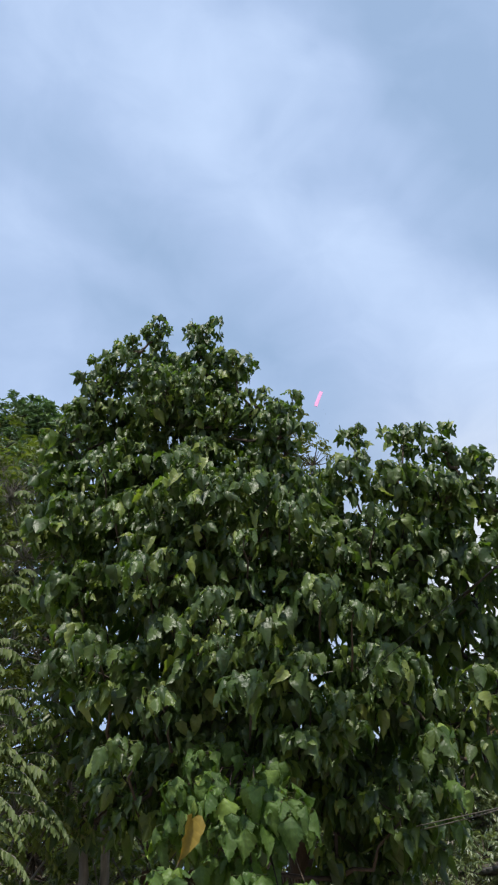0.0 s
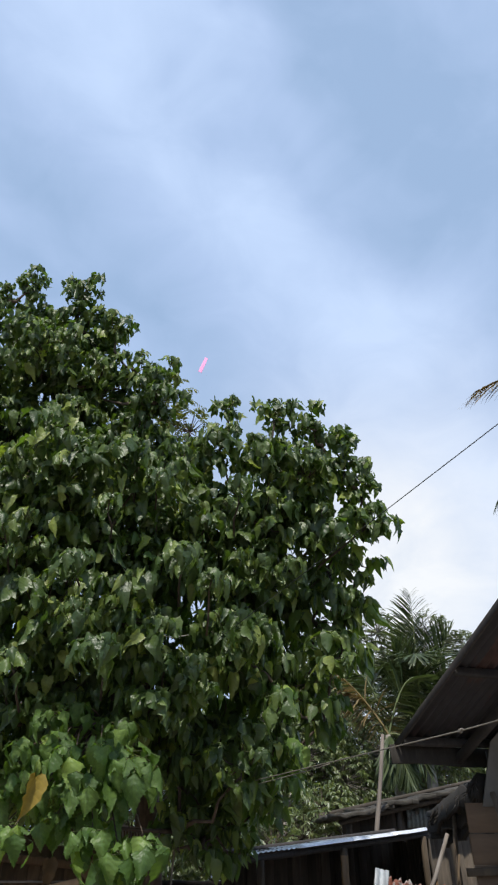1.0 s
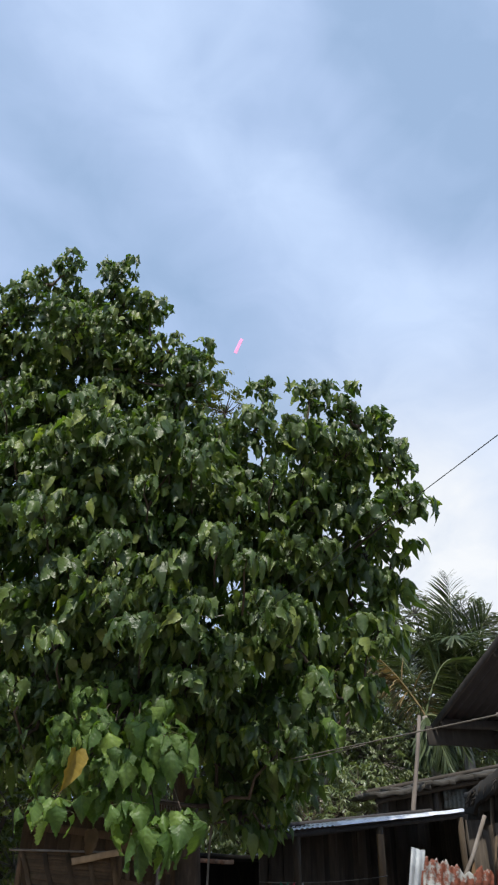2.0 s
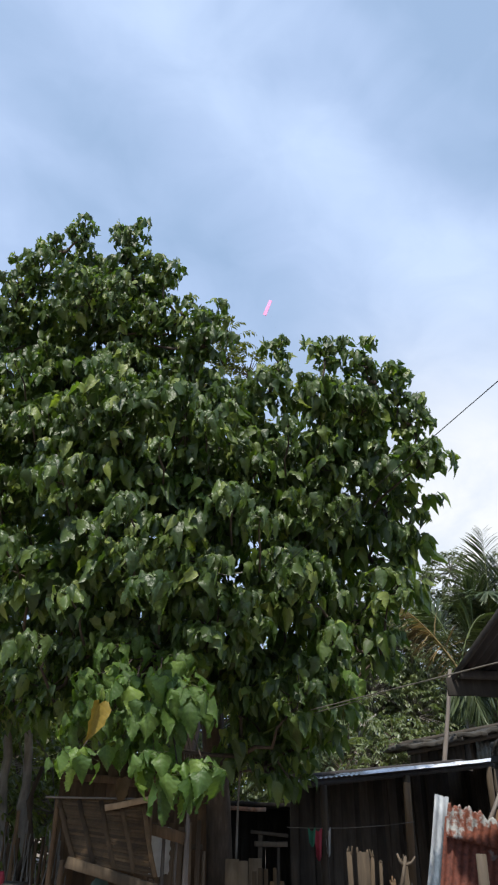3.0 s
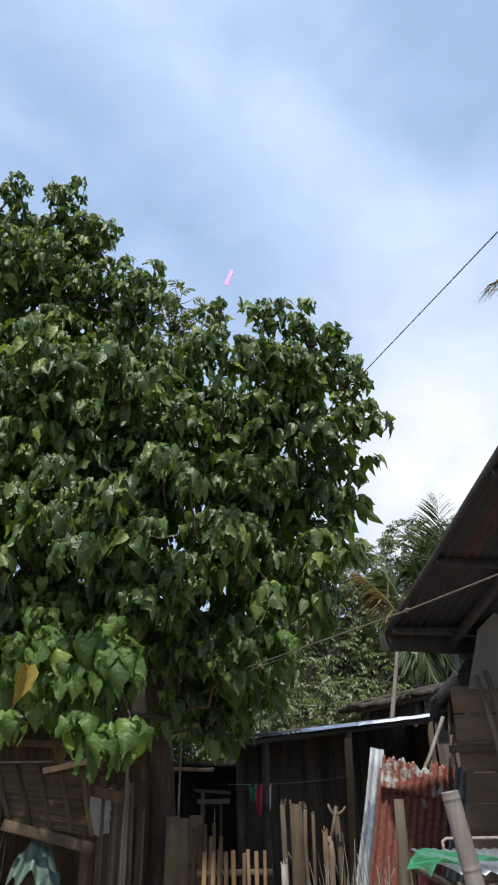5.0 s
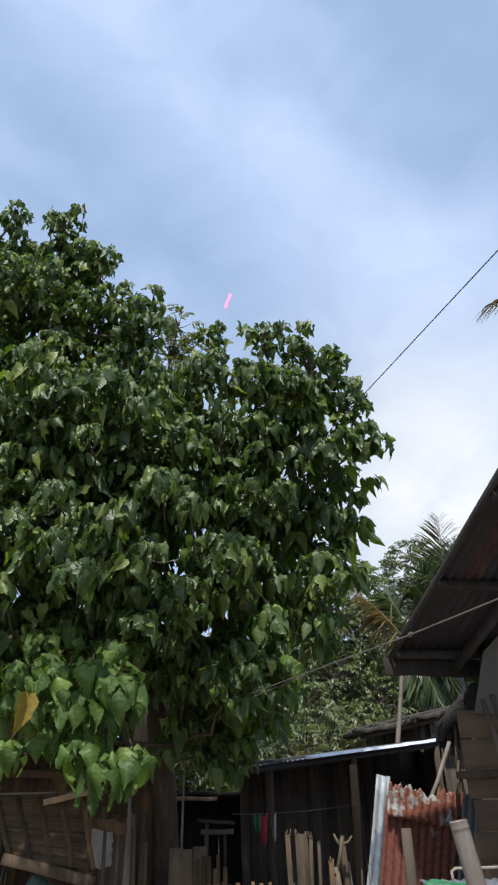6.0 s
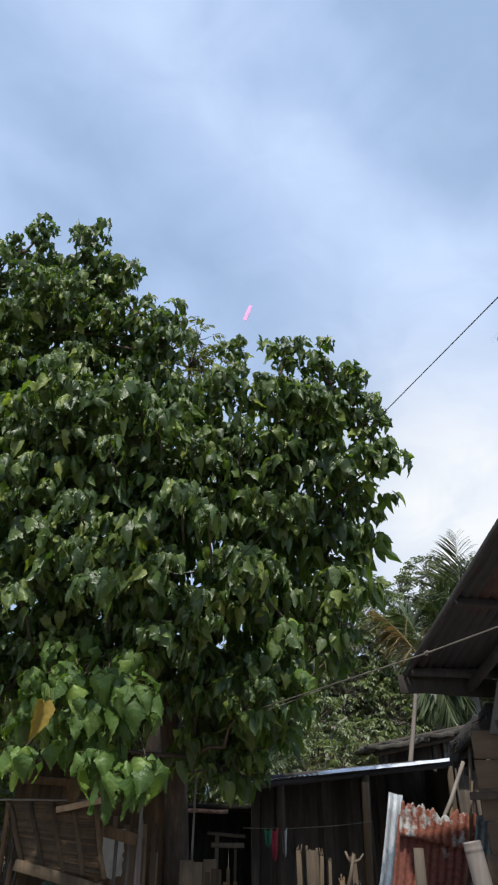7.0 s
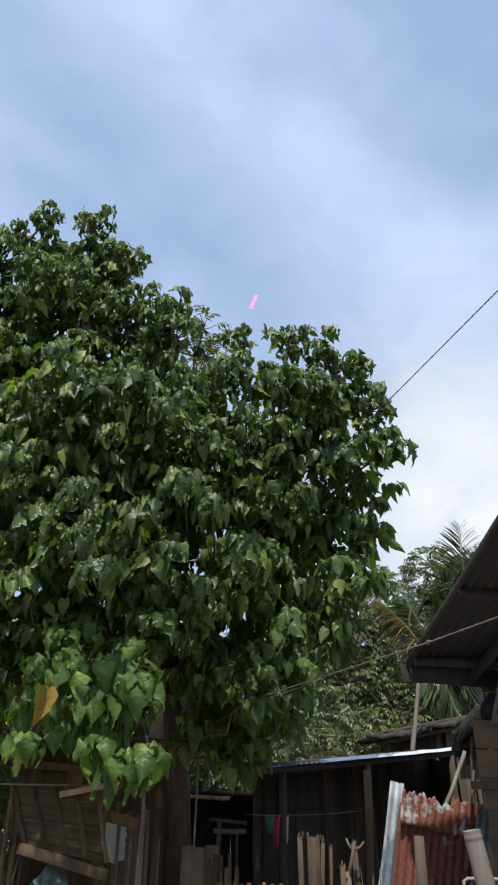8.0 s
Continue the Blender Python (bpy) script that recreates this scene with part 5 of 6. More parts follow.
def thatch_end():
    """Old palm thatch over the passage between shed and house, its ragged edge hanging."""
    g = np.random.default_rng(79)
    s = thing("lean_to_roof", (2.8, 8.0, 2.2), "near-black palm-thatch roof over the passage beside the house", "roof")
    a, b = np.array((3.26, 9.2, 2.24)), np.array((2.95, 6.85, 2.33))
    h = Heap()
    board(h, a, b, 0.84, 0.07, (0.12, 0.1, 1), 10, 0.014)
    part("thatch_slab", h, NEAR_BLACK, s)
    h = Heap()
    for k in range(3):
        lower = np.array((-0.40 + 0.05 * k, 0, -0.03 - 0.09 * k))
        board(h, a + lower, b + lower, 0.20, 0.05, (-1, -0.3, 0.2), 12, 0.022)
    part("thatch_fold", h, NEAR_BLACK, s)
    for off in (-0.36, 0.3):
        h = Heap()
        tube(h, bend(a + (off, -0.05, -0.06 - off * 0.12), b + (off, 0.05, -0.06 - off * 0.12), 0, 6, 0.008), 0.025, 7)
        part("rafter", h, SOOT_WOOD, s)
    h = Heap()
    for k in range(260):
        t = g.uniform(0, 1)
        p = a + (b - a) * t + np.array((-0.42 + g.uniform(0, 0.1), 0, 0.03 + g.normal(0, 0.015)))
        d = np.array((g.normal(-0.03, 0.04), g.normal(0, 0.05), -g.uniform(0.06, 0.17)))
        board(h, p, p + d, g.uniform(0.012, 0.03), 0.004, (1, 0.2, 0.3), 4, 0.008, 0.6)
    part("ragged_edge", h, NEAR_BLACK, s, kind="stuff")


thatch_end()


# ---- sheets of old roofing stood on end as a screen ----
def screen():
    rows = (
        ("pale_blue_sheet", SHEET_BLUE, "narrow pale blue corrugated sheet stood on end, leaning", (1.36, 7.80, 0.03), (1, 0.10, -0.22), (0.225, 0.03, 0.97), 1.735, 0.15, 0.02, 0.012),
        ("rusty_sheet", SHEET_RED, "bent rust-red corrugated sheet stood on end", (1.525, 7.77, 0.19), (1, 0.03, -0.20), (0.215, 0.02, 0.97), 1.36, 0.85, 0.012, 0.03),
        ("rusty_sheet", SHEET_RUST, "torn rusty sheet with flaking white paint, fixed across the top", (1.785, 7.745, 1.345), (1, 0.03, -0.20), (0.21, 0.02, 0.97), 0.30, 0.78, 0.012, 0.07),
        # a pale sheet with its shade put into the grey-green colour
        ("grey_green_sheet", SHEET_GREY, "pale corrugated sheet coloured grey-green as in shade, stood on end beside the house", (2.16, 7.62, 0.06), (1, 0.04, 0.0), (0.26, 0.02, 0.97), 1.50, 0.20, 0.015, 0.03))
    for name, mat, label, o, u, v, ln, w, warp, edge in rows:
        h = Heap()
        corrugated(h, o, u, v, ln, w, rows=10, warp=warp, edge=edge, depth=0.009)
        tagged(part(name, h, mat, None, label), category="roof sheet", group="old roofing sheets")
    h = Heap()
    post_at(h, 2.42, 8.08, 1.62, 0.03)
    tagged(part("fence_post", h, WOOD_DARK, None, "dark post behind the old roofing sheets"), category="post")


screen()


# ---- low pen covered with sheets and a net ----
def pen():
    s = thing("animal_pen", (2.2, 5.3, 0), "waist-high pen on posts, roofed with loose pale corrugated sheets", "pen")
    for x, y in ((1.60, 4.72), (1.60, 5.95), (3.1, 4.72), (3.1, 5.95)):
        h = Heap()
        post_at(h, x, y, 0.88, 0.035)
        part("post", h, WOOD, s)
    for a, b in (((1.55, 4.72, 0.88), (3.15, 4.72, 0.88)), ((1.55, 5.95, 0.88), (3.15, 5.95, 0.88)), ((1.6, 4.7, 0.85), (1.6, 6.0, 0.85)), ((3.1, 4.7, 0.85), (3.1, 6.0, 0.85))):
        h = Heap()
        board(h, a, b, 0.045, 0.045, (0, 0, 1), 4)
        part("rail", h, WOOD, s)
    for i, x in enumerate((1.56, 2.28)):
        h = Heap()
        corrugated(h, (x, 4.66, 0.93 + 0.012 * i), (1, 0, 0.01), (0.04, 1, 0.02), 1.36, 0.8, rows=9, warp=0.012, edge=0.03)
        part("roof_sheet", h, ZINC, s, "pale loose corrugated sheet")
    h = Heap()
    tube(h, [(1.86, 6.02, 0.92), (1.87, 6.06, 1.0), (1.90, 6.06, 1.018), (2.2, 6.06, 1.015), (3.1, 6.06, 1.01)], [0.012] * 5, 6)
    part("pipe_rail", h, POLE_GREY, s, "thin grey pipe along the edge")
    h = Heap()
    n = 27
    for k in range(n):
        a = k / (n - 1)
        for flip in (0, 1):
            pts = []
            for j in range(12):
                b = j / 11
                p, q = (a, b) if flip else (b, a)
                x = 1.40 + 0.42 * p + 0.02 * math.sin(7 * q)
                drop = max(0.0, 0.07 - p * 0.5)
                pts.append((x, 4.72 + 0.62 * q, 1.0 - drop + 0.02 * math.sin(9 * p + 5 * q)))
            tube(h, pts, 0.0024, 3, cap=False)
    tagged(part("green_net", h, NET, None, "green plastic netting draped over the edge of the pen"), category="net")
    h = Heap()
    bamboo_pole(h, (1.58, 4.0, -0.02), (1.352, 3.98, 1.372), 0.047, 0.30, 14, 0.93)
    tagged(part("bamboo_pole", h, POLE_PALE, None, "thick pale bamboo pole with a cut top, leaning by the pen"), category="bamboo pole")
    h = Heap()
    tube(h, bend((1.37, 5.35, -0.02), (1.415, 5.38, 1.305), 0, 6, 0.008), [0.046, 0.044, 0.042, 0.039, 0.037, 0.034], 12, wob=0.04)
    tagged(part("round_post", h, BAMBOO_OLD, None, "round weathered wooden post standing before the rusty sheets"), category="post")


pen()


# ---- fences ----
def paling(name, label, x0, x1, y0, y1, n, top, mat, width, group, ragged=0.03, thick=0.016, rails=(0.35, 0.7), gap=0.6):
    s = thing(name, ((x0 + x1) / 2, (y0 + y1) / 2, 0), label, "fence", group)
    for i in range(n):
        t = (i + 0.5) / n
        x, y = x0 + (x1 - x0) * t, y0 + (y1 - y0) * t
        h = Heap()
        board(h, (x, y, -0.02), (x + RNG.normal(0, 0.012), y + RNG.normal(0, 0.006), top + RNG.normal(0, ragged)), width * RNG.uniform(0.8, 1.15), thick, (0, -1, 0), 3, 0.003, 0.1)
        part("slat", h, mat, s)
    for z in rails:
        h = Heap()
        board(h, (x0 - 0.03, y0 + 0.03, z), (x1 + 0.03, y1 + 0.03, z + RNG.normal(0, 0.01)), 0.05, 0.025, (0, -1, 0), 4)
        part("rail", h, WOOD, s)
    return s


paling("bamboo_fence", "low fence of golden split-bamboo slats", 0.02, 0.64, 7.40, 7.38, 9, 0.87, BAMBOO_GOLD, 0.040, "fences", 0.012)
paling("bamboo_fence", "low fence of reddish-brown slats in shade", -0.08, 0.22, 7.95, 7.95, 6, 1.02, BAMBOO_GOLD, 0.045, "fences", 0.05)
paling("board_fence", "rough fence of tan upright boards beside the trunk", -0.36, 0.0, 8.25, 8.25, 3, 1.12, PLY, 0.135, "fences", 0.01, 0.02, (0.4, 0.8))
paling("stake_fence", "fence of thin dark stakes in the shade of the tree", -1.15, -0.64, 8.4, 8.42, 9, 1.42, BAMBOO_BROWN, 0.06, "fences", 0.09, 0.02, (0.5, 1.2))
paling("stake_fence", "fence of thin dark stakes beside the grey stems", -3.6, -2.1, 8.35, 8.2, 26, 1.2, WOOD_DARK, 0.035, "fences", 0.13, 0.02, (0.4, 0.9))


def loose_boards():
    """Odd upright boards, sticks and brushwood at the fence."""
    rows = (("wooden_plank", "broad pale plank standing upright at the fence", (0.87, 6.98, -0.02), (0.865, 7.0, 1.24), 0.115, WOOD),
            ("wooden_plank", "narrow upright plank at the fence", (0.76, 7.0, -0.02), (0.755, 7.02, 1.24), 0.045, WOOD),
            ("wooden_plank", "narrow upright plank at the fence", (0.95, 7.02, -0.02), (0.95, 7.03, 1.22), 0.035, WOOD),
            ("wooden_plank", "narrow upright plank at the fence", (1.0, 7.0, -0.02), (1.02, 7.02, 1.16), 0.028, WOOD),
            ("wooden_plank", "short upright plank at the fence", (1.12, 7.05, -0.02), (1.12, 7.06, 1.02), 0.05, WOOD_DARK),
            ("wooden_plank", "upright stake at the fence", (1.27, 7.0, -0.02), (1.22, 7.0, 1.18), 0.05, WOOD),
            ("wooden_plank", "low squared stake at the fence", (0.74, 6.9, -0.02), (0.74, 6.9, 0.80), 0.06, BAMBOO))
    for name, label, a, b, w, mat in rows:
        h = Heap()
        board(h, a, b, w, 0.03, (0.1, -1, 0), 5, 0.004, 0.08)
        for k in range(4):
            u = (k - 1.5) / 4 * w
            board(h, np.array(b) + (u, 0, -0.02), np.array(b) + (u + RNG.normal(0, 0.003), 0, RNG.uniform(0.0, 0.05)), w / 4 * 0.98, 0.024, (0.1, -1, 0), 3, 0.001, 0.5)
        tagged(part(name, h, mat, None, label), category="plank", group="upright planks")
    h = Heap()
    tube(h, bend((1.10, 6.8, -0.02), (1.13, 6.85, 1.0), 0, 7, 0.012), np.linspace(0.03, 0.024, 7), 9, wob=0.12)
    tube(h, [(1.13, 6.85, 0.94), (1.17, 6.84, 1.08), (1.20, 6.83, 1.22)], [0.023, 0.018, 0.014], 8, wob=0.12)
    tube(h, [(1.185, 6.835, 1.14), (1.15, 6.83, 1.19), (1.13, 6.82, 1.24)], [0.013, 0.011, 0.009], 7, wob=0.1)
    tube(h, [(1.20, 6.83, 1.16), (1.25, 6.83, 1.18), (1.28, 6.82, 1.22)], [0.012, 0.010, 0.008], 7, wob=0.1)
    tagged(part("forked_branch", h, BAMBOO_OLD, None, "weathered forked branch used as a fence post"), category="branch")
    g = np.random.default_rng(83)
    h = Heap()
    for _ in range(46):
        a = np.array((g.uniform(0.95, 1.6), g.uniform(6.75, 7.1), 0.0))
        b = a + (g.normal(0, 0.16), g.normal(0, 0.1), g.uniform(0.6, 1.05))
        tube(h, bend(a, b, 0, 5, 0.03), np.linspace(0.008, 0.003, 5), 4, cap=False)
    tagged(part("dry_brushwood", h, BARK_PALE, None, "tangle of thin dry twigs along the fence", kind="stuff"), category="brushwood")


loose_boards()


def rail_frame():
    s = thing("rough_rail_frame", (0.2, 8.9, 0), "rough H-shaped frame of sawn battens by the shed", "frame")
    for a, b, w in (((-0.10, 8.72, 1.355), (0.31, 8.76, 1.31), 0.035), ((-0.06, 8.72, 1.235), (0.30, 8.76, 1.23), 0.05), ((-0.01, 8.75, 0), (0.0, 8.74, 1.36), 0.045), ((0.20, 8.78, 0), (0.20, 8.77, 1.2), 0.03)):
        h = Heap()
        board(h, a, b, w, 0.025, (0, -1, 0), 4)
        part("batten", h, BAMBOO_OLD, s)
    h = Heap()
    board(h, (-0.44, 10.44, 1.59), (0.10, 10.44, 1.565), 0.05, 0.02, (0, -1, 0.05), 5, 0.003)
    tagged(part("low_roof_edge", h, ROOF_TAN, None, "tan edge of a low roof far behind the tree"), category="roof")
    # added wall and shading roof; the gap's darkness is put into their colour
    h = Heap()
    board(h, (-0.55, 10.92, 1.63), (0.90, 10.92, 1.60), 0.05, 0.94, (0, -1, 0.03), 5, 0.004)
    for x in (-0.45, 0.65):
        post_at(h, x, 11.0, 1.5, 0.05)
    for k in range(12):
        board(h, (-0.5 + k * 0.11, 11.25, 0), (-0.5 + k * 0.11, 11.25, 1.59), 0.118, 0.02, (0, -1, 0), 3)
    tagged(part("low_hut_wall", h, NEAR_BLACK, None, "added board wall and flat roof, near-black to stand for a shaded gap"), category="wall")


rail_frame()


# ---- slatted bamboo panel, shelf, stakes and clutter in the yard corner ----
def slatted_panel():
    s = thing("slatted_bamboo_panel", (-1.55, 7.6, 0), "leaning split-bamboo lattice panel under a rough shelf", "panel")
    tl, tr = np.array((-1.98, 7.62, 1.625)), np.array((-1.15, 7.60, 1.60))
    bl, br = np.array((-1.70, 7.30, 1.15)), np.array((-0.95, 7.25, 1.02))
    for k in range(5):
        t = k / 4
        h = Heap()
        board(h, tl + (tr - tl) * t, bl + (br - bl) * t, 0.042, 0.014, (0, -1, 0.5), 5, 0.004)
        part("batten", h, PANEL, s)
    for k in range(25):
        t = k / 24
        h = Heap()
        off = np.array((0, 0.014, 0.005))
        board(h, tl + (bl - tl) * t + off, tr + (br - tr) * t + off, 0.0235, 0.008, (0, -1, 0.5), 4, 0.003)
        part("slat", h, PANEL, s)
    h = Heap()
    board(h, (-1.74, 7.24, 1.13), (-0.92, 7.18, 0.93), 0.09, 0.03, (0, -1, 0), 5, 0.004)
    part("ledge", h, WOOD, s)
    h = Heap()
    bamboo_pole(h, (-2.1, 7.6, 1.645), (-1.06, 7.58, 1.635), 0.010, 0.25, 8)
    part("top_rail", h, POLE_GREY, s, "pale bamboo top rail")
    h = Heap()
    board(h, (-1.50, 7.52, 1.555), (-1.05, 7.52, 1.635), 0.055, 0.02, (0, -1, 0), 4)
    part("brace", h, PLY, s, "short tan board")
    for x, y, z in ((-2.0, 7.66, 1.64), (-1.08, 7.64, 1.62), (-1.80, 7.32, 1.14), (-0.98, 7.28, 1.0)):
        h = Heap()
        post_at(h, x, y, z, 0.026)
        part("post", h, WOOD_DARK, s)
    # shelf and hut side behind
    w = thing("yard_shelter", (-1.6, 8.9, 0), "dark lean-to of boards and poles behind the bamboo panel", "shelter")
    for k in range(13):
        h = Heap()
        board(h, (-2.2 + k * 0.13, 8.75, 0), (-2.2 + k * 0.13, 8.75, 2.12 + RNG.normal(0, 0.05)), 0.138, 0.02, (0, -1, 0), 3)
        part("board", h, WOOD_DARK, w)
    h = Heap()
    board(h, (-2.25, 8.7, 1.88), (-0.75, 8.6, 1.76), 0.08, 0.04, (0, -1, 0), 4)
    part("beam", h, WOOD_DARK, w)
    h = Heap()
    board(h, (-1.18, 7.70, 1.41), (-0.74, 7.68, 1.31), 0.10, 0.025, (0, -1, 0), 4)
    part("crossboard", h, WOOD_DARK, w)


slatted_panel()


def stakes():
    for x, z, r, mat in ((-0.72, 1.475, 0.021, POLE_GREY), (-0.84, 1.29, 0.016, POLE_GREY), (-0.95, 1.38, 0.019, POLE_GREY), (-0.56, 1.2, 0.018, WOOD)):
        h = Heap()
        bamboo_pole(h, (x + 0.01, 7.8, -0.02), (x + RNG.normal(0, 0.01), 7.82, z), r, 0.28, 8, 0.9, hollow=False)
        tagged(part("bamboo_stake", h, mat, None, "thin upright bamboo stake by the tree"), category="stake", group="stakes by the tree")
    # torn white sacking tied among the stakes
    h = Heap()
    g = np.random.default_rng(91)
    n, m = 9, 12
    vs = []
    for d in (0.0, 0.005):
        for j in range(m):
            for i in range(n):
                u, v = i / (n - 1), j / (m - 1)
                tear = 0.02 * math.sin(j * 2.6 + i) * (i in (0, n - 1))
                vs.append((-1.16 + 0.25 * u + 0.05 * v * (1 - u) + tear * 0.5, 8.06 + 0.02 * math.sin(8 * u + 2 * v) + d, 1.38 - v * 0.40 + 0.015 * math.sin(9 * u)))
    q = n * m
    fs = []
    for j in range(m - 1):
        for i in range(n - 1):
            c = (j * n + i, j * n + i + 1, (j + 1) * n + i + 1, (j + 1) * n + i)
            fs += [c[::-1], tuple(k + q for k in c)]
    h.add(vs, fs)
    tagged(part("white_sacking", h, PLASTIC, None, "torn white plastic sacking hung among the stakes"), category="sacking")
    # rake stood on its handle, the fan of tines upward
    r = thing("garden_rake", (-0.75, 7.75, 0), "grey bamboo rake stood upright beside the trunk", "rake")
    h = Heap()
    bamboo_pole(h, (-0.76, 7.8, -0.02), (-0.72, 7.76, 1.62), 0.017, 0.3, 8, 0.9, hollow=False)
    part("handle", h, POLE_GREY, r, "pale worn handle")
    h = Heap()
    board(h, (-0.80, 7.74, 2.085), (-0.48, 7.74, 2.045), 0.032, 0.014, (0, -1, 0), 5, 0.002)
    part("rake_head", h, POLE_GREY, r)
    for k in range(12):
        t = k / 11
        top = np.array((-0.79 + 0.30 * t, 7.735, 2.08 - 0.04 * t))
        h = Heap()
        tube(h, [(-0.728 + 0.016 * t, 7.75, 1.58), (-0.74 + 0.10 * t, 7.745, 1.80), top + (0.006, 0, -0.06), top], [0.005, 0.006, 0.007, 0.006], 5)
        part("tine", h, POLE_GREY, r)
    # tarpaulin thrown over a block
    g = np.random.default_rng(92)
    h, n = Heap(), 26
    vs = []
    for d in (0.0, 0.006):
        for j in range(n):
            for i in range(n):
                u, v = i / (n - 1) * 2 - 1, j / (n - 1) * 2 - 1
                r = math.hypot(u * 1.05, v)
                fold = 0.05 * math.sin(7 * math.atan2(v, u) + 2 * u) * min(1, r) + 0.05 * noise.noise(Vector((u * 3, v * 3, 4))) + 0.02 * noise.noise(Vector((u * 8, v * 8, 9)))
                vs.append((-1.46 + 0.25 * u * (1 - 0.12 * r) + 0.3 * fold, 7.46 + 0.20 * v * (1 - 0.12 * r) - 0.2 * fold, 1.0 - 0.34 * max(0, r - 0.18) ** 0.9 - 0.06 * u + fold - d))
    q = n * n
    fs = []
    for j in range(n - 1):
        for i in range(n - 1):
            c = (j * n + i, j * n + i + 1, (j + 1) * n + i + 1, (j + 1) * n + i)
            fs += [c, tuple(k + q for k in c[::-1])]
    h.add(vs, fs)
    tagged(part("green_tarpaulin", h, TARP, None, "crumpled dull green tarpaulin thrown over a block"), category="tarpaulin")
    h = Heap()
    board(h, (-1.46, 7.46, -0.02), (-1.46, 7.46, 0.78), 0.18, 0.16, (0, -1, 0), 4, 0.01)
    tagged(part("wooden_block", h, WOOD_DARK, None, "dark upright wooden block under the tarpaulin"), category="block")
    # firewood and board near the grey stems
    h = Heap()
    for k in range(40):
        a = np.array((g.uniform(-2.6, -2.0), g.uniform(8.0, 8.3), 0.0))
        b = a + (g.normal(0, 0.14), g.normal(0, 0.08), g.uniform(0.8, 1.45))
        tube(h, bend(a, b, 0, 4, 0.02), np.linspace(0.012, 0.006, 4), 5)
    tagged(part("stacked_sticks", h, BARK_PALE, None, "stack of thin dry sticks stood on end", kind="stuff"), category="firewood")
    h = Heap()
    board(h, (-2.75, 7.9, 0.92), (-2.28, 7.9, 0.90), 0.02, 0.35, (0, -1, 0), 4)
    tagged(part("shelf_board", h, CONCRETE, None, "grey board laid on short posts"), category="board")
    h = Heap()
    for x in (-2.7, -2.33):
        post_at(h, x, 7.9, 0.9, 0.03)
    tagged(part("shelf_posts", h, WOOD_DARK, None, "short dark posts under the grey board"), category="posts")
    h = Heap()
    tube(h, [(-2.46, 7.75, 0.91), (-2.46, 7.75, 0.96), (-2.46, 7.75, 1.02)], [0.03, 0.035, 0.02], 10)
    tagged(part("red_cup", h, CLOTH_RED, None, "small red cup on the grey board"), category="cup")
    for a, b, r_ in (((-2.5, 8.1, 0), (-2.34, 8.2, 1.94), 0.03), ((-2.3, 8.2, 0), (-2.42, 8.22, 1.8), 0.022)):
        h = Heap()
        tube(h, bend(a, b, 0, 7, 0.03), np.linspace(r_ * 1.2, r_ * 0.8, 7), 8, wob=0.08)
        tagged(part("crooked_branch", h, WOOD, None, "crooked pale branch standing among the sticks"), category="branch")


stakes()


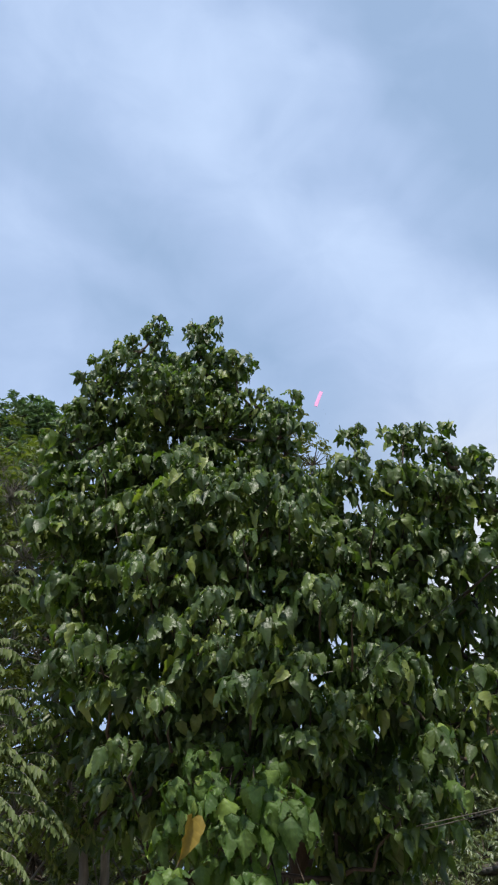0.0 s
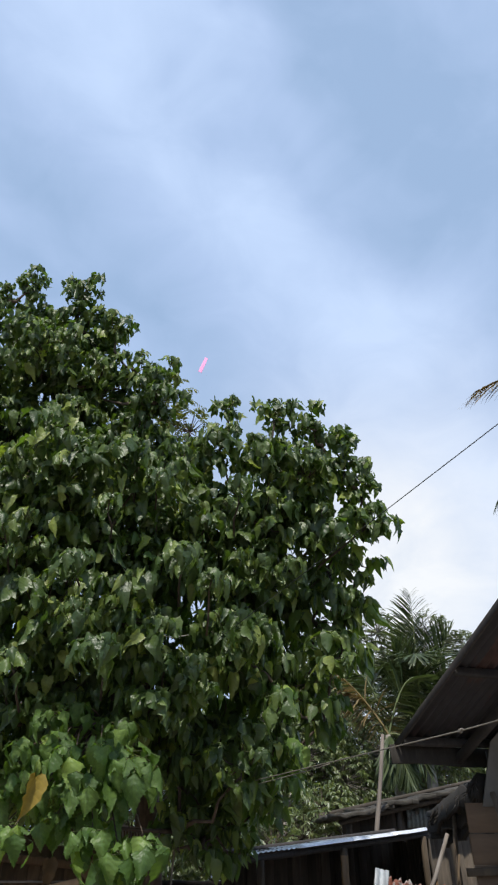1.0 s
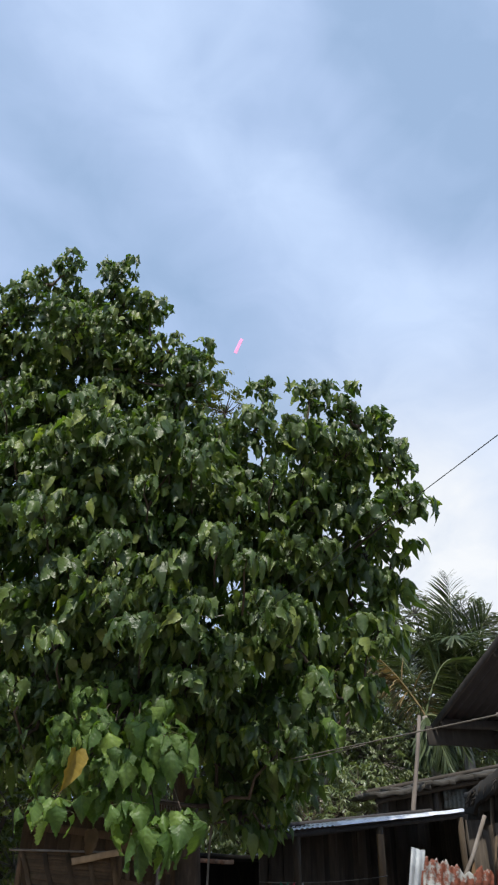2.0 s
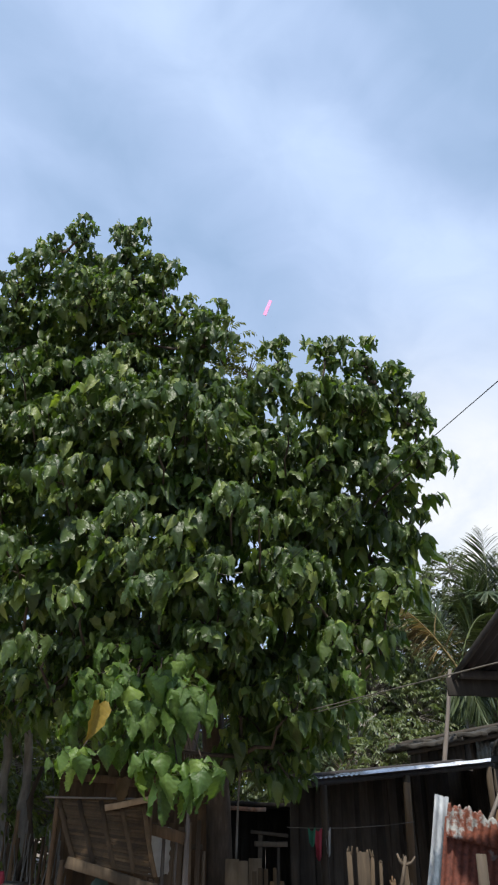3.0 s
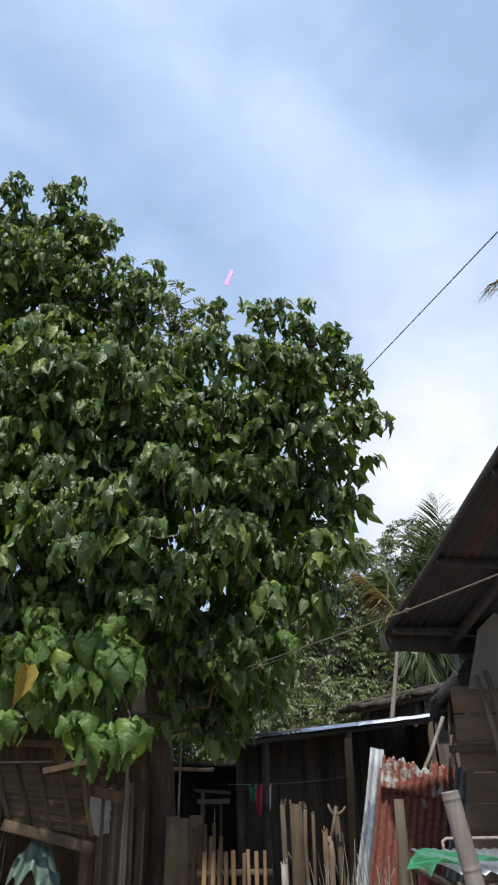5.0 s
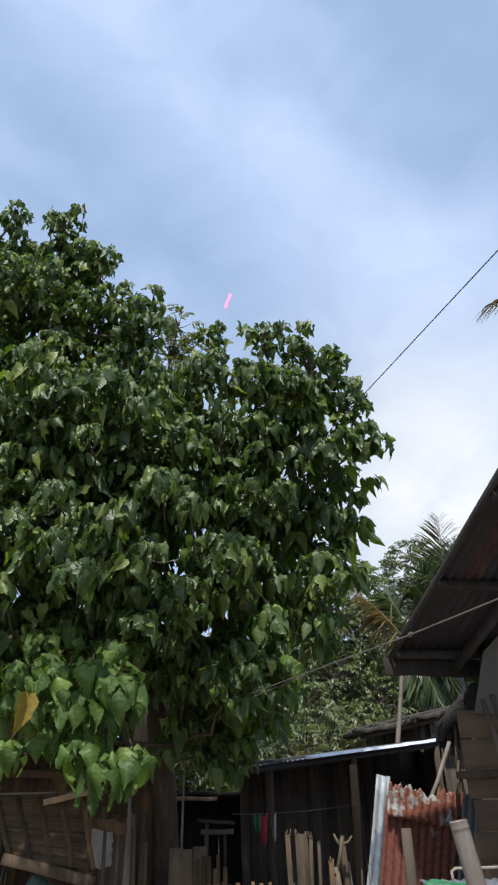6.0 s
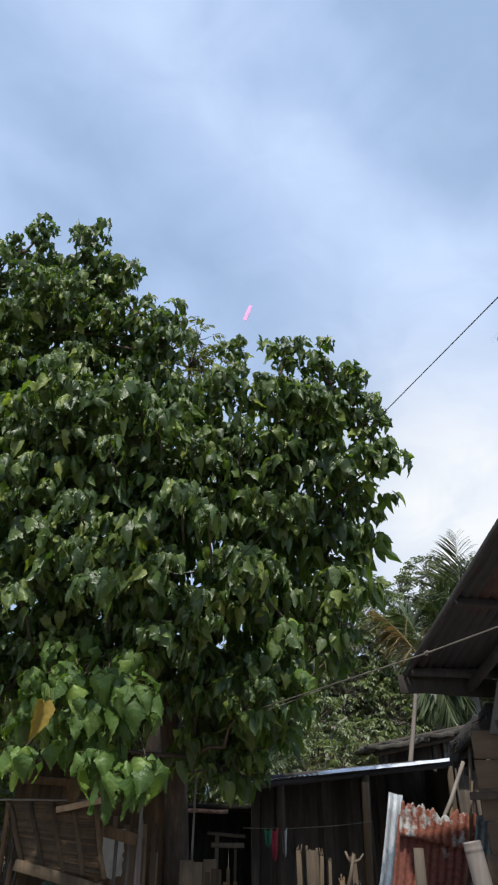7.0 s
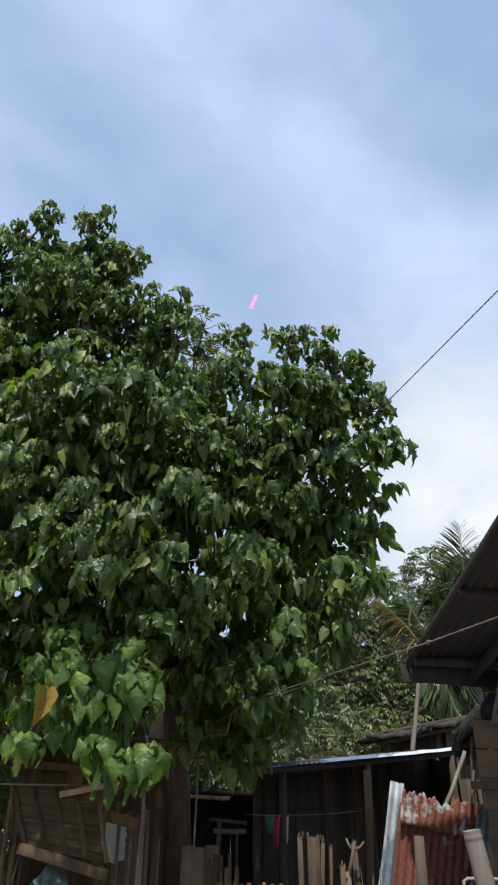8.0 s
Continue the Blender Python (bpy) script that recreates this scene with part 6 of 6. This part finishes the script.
# ---- cables and the kite ----
def cables():
    h = Heap()
    tube(h, bend((-0.50, 8.0, 3.451), (2.547, -1.0, 3.548), 0.0, 26), 0.0028, 6)
    tagged(part("power_cable", h, CABLE, None, "thin dark cable strung from the tree over the yard"), category="cable")
    mid = np.array((1.22, 3.88, 2.245))
    h = Heap()
    tube(h, np.concatenate([bend((0.42, 6.55, 2.333), mid, 0.0, 12)[:-1], bend(mid, (2.20, 0.60, 2.20), 0.0, 8)]), 0.0040, 6)
    tagged(part("cord", h, CORD, None, "pale slack cord tied from the tree across the yard"), category="cord", group="cords")
    h = Heap()
    tube(h, bend((0.45, 6.55, 2.308), (0.80, 5.27, 2.28), 0.004, 8), 0.0035, 5)
    tagged(part("cord", h, CORD, None, "loose doubled end of the pale cord"), category="cord", group="cords")
    h = Heap()
    for k in range(3):
        tube(h, [mid + np.array((0.008 * math.cos(q + k) - 0.006 * (q / 6 - 0.5), 0.03 * (q / 6 - 0.5), 0.009 * math.sin(q + k))) for q in np.arange(10) * 0.7], 0.004, 5)
    tagged(part("cord_knot", h, CORD, None, "knot tied in the pale cord"), category="knot")
    h = Heap()
    tube(h, bend((2.15, 16, 2.7), (2.3, 16, 3.25), 0, 5, 0.02), np.linspace(0.05, 0.035, 5), 7)
    tube(h, [(2.28, 16, 3.1), (2.4, 16, 3.3), (2.62, 16, 3.45)], [0.035, 0.028, 0.02], 6)
    tube(h, [(2.15, 16, 2.7), (2.1, 16, 1.4), (2.1, 16, 0)], [0.05, 0.06, 0.07], 7)
    tagged(part("bare_sapling", h, BARK_PALE, None, "bare pale forked stem in the woods"), category="sapling")
    k = thing("kite", (0.66, 32.32, 28.52), "small bright pink paper kite flying high", "kite")
    h = Heap()
    c = np.array((0.66, 32.32, 28.52))
    vs = [c + np.array(q) * 1.25 for q in ((0.10, 0, 0.50), (0.24, 0.0, 0.42), (-0.06, 0.0, -0.50), (-0.22, 0.0, -0.42), (0.02, -0.01, 0.0), (0.10, 0.02, 0.50), (0.24, 0.02, 0.42), (-0.06, 0.02, -0.50), (-0.22, 0.02, -0.42))]
    h.add(vs, [(0, 4, 1), (1, 4, 2), (2, 4, 3), (3, 4, 0), (5, 6, 7, 8), (0, 1, 6, 5), (1, 2, 7, 6), (2, 3, 8, 7), (3, 0, 5, 8)])
    part("sail", h, PINK, k, smooth=False)
    h = Heap()
    tube(h, [c + (0.17, 0.02, 0.46), c + (0, 0.03, 0), c + (-0.14, 0.02, -0.46)], 0.003, 5)
    part("spar", h, BAMBOO, k)
    h = Heap()
    tube(h, bend(c, (18.0, 55.0, 0.0), 1.5, 20), 0.0005, 4)
    part("kite_line", h, CORD, k)


cables()
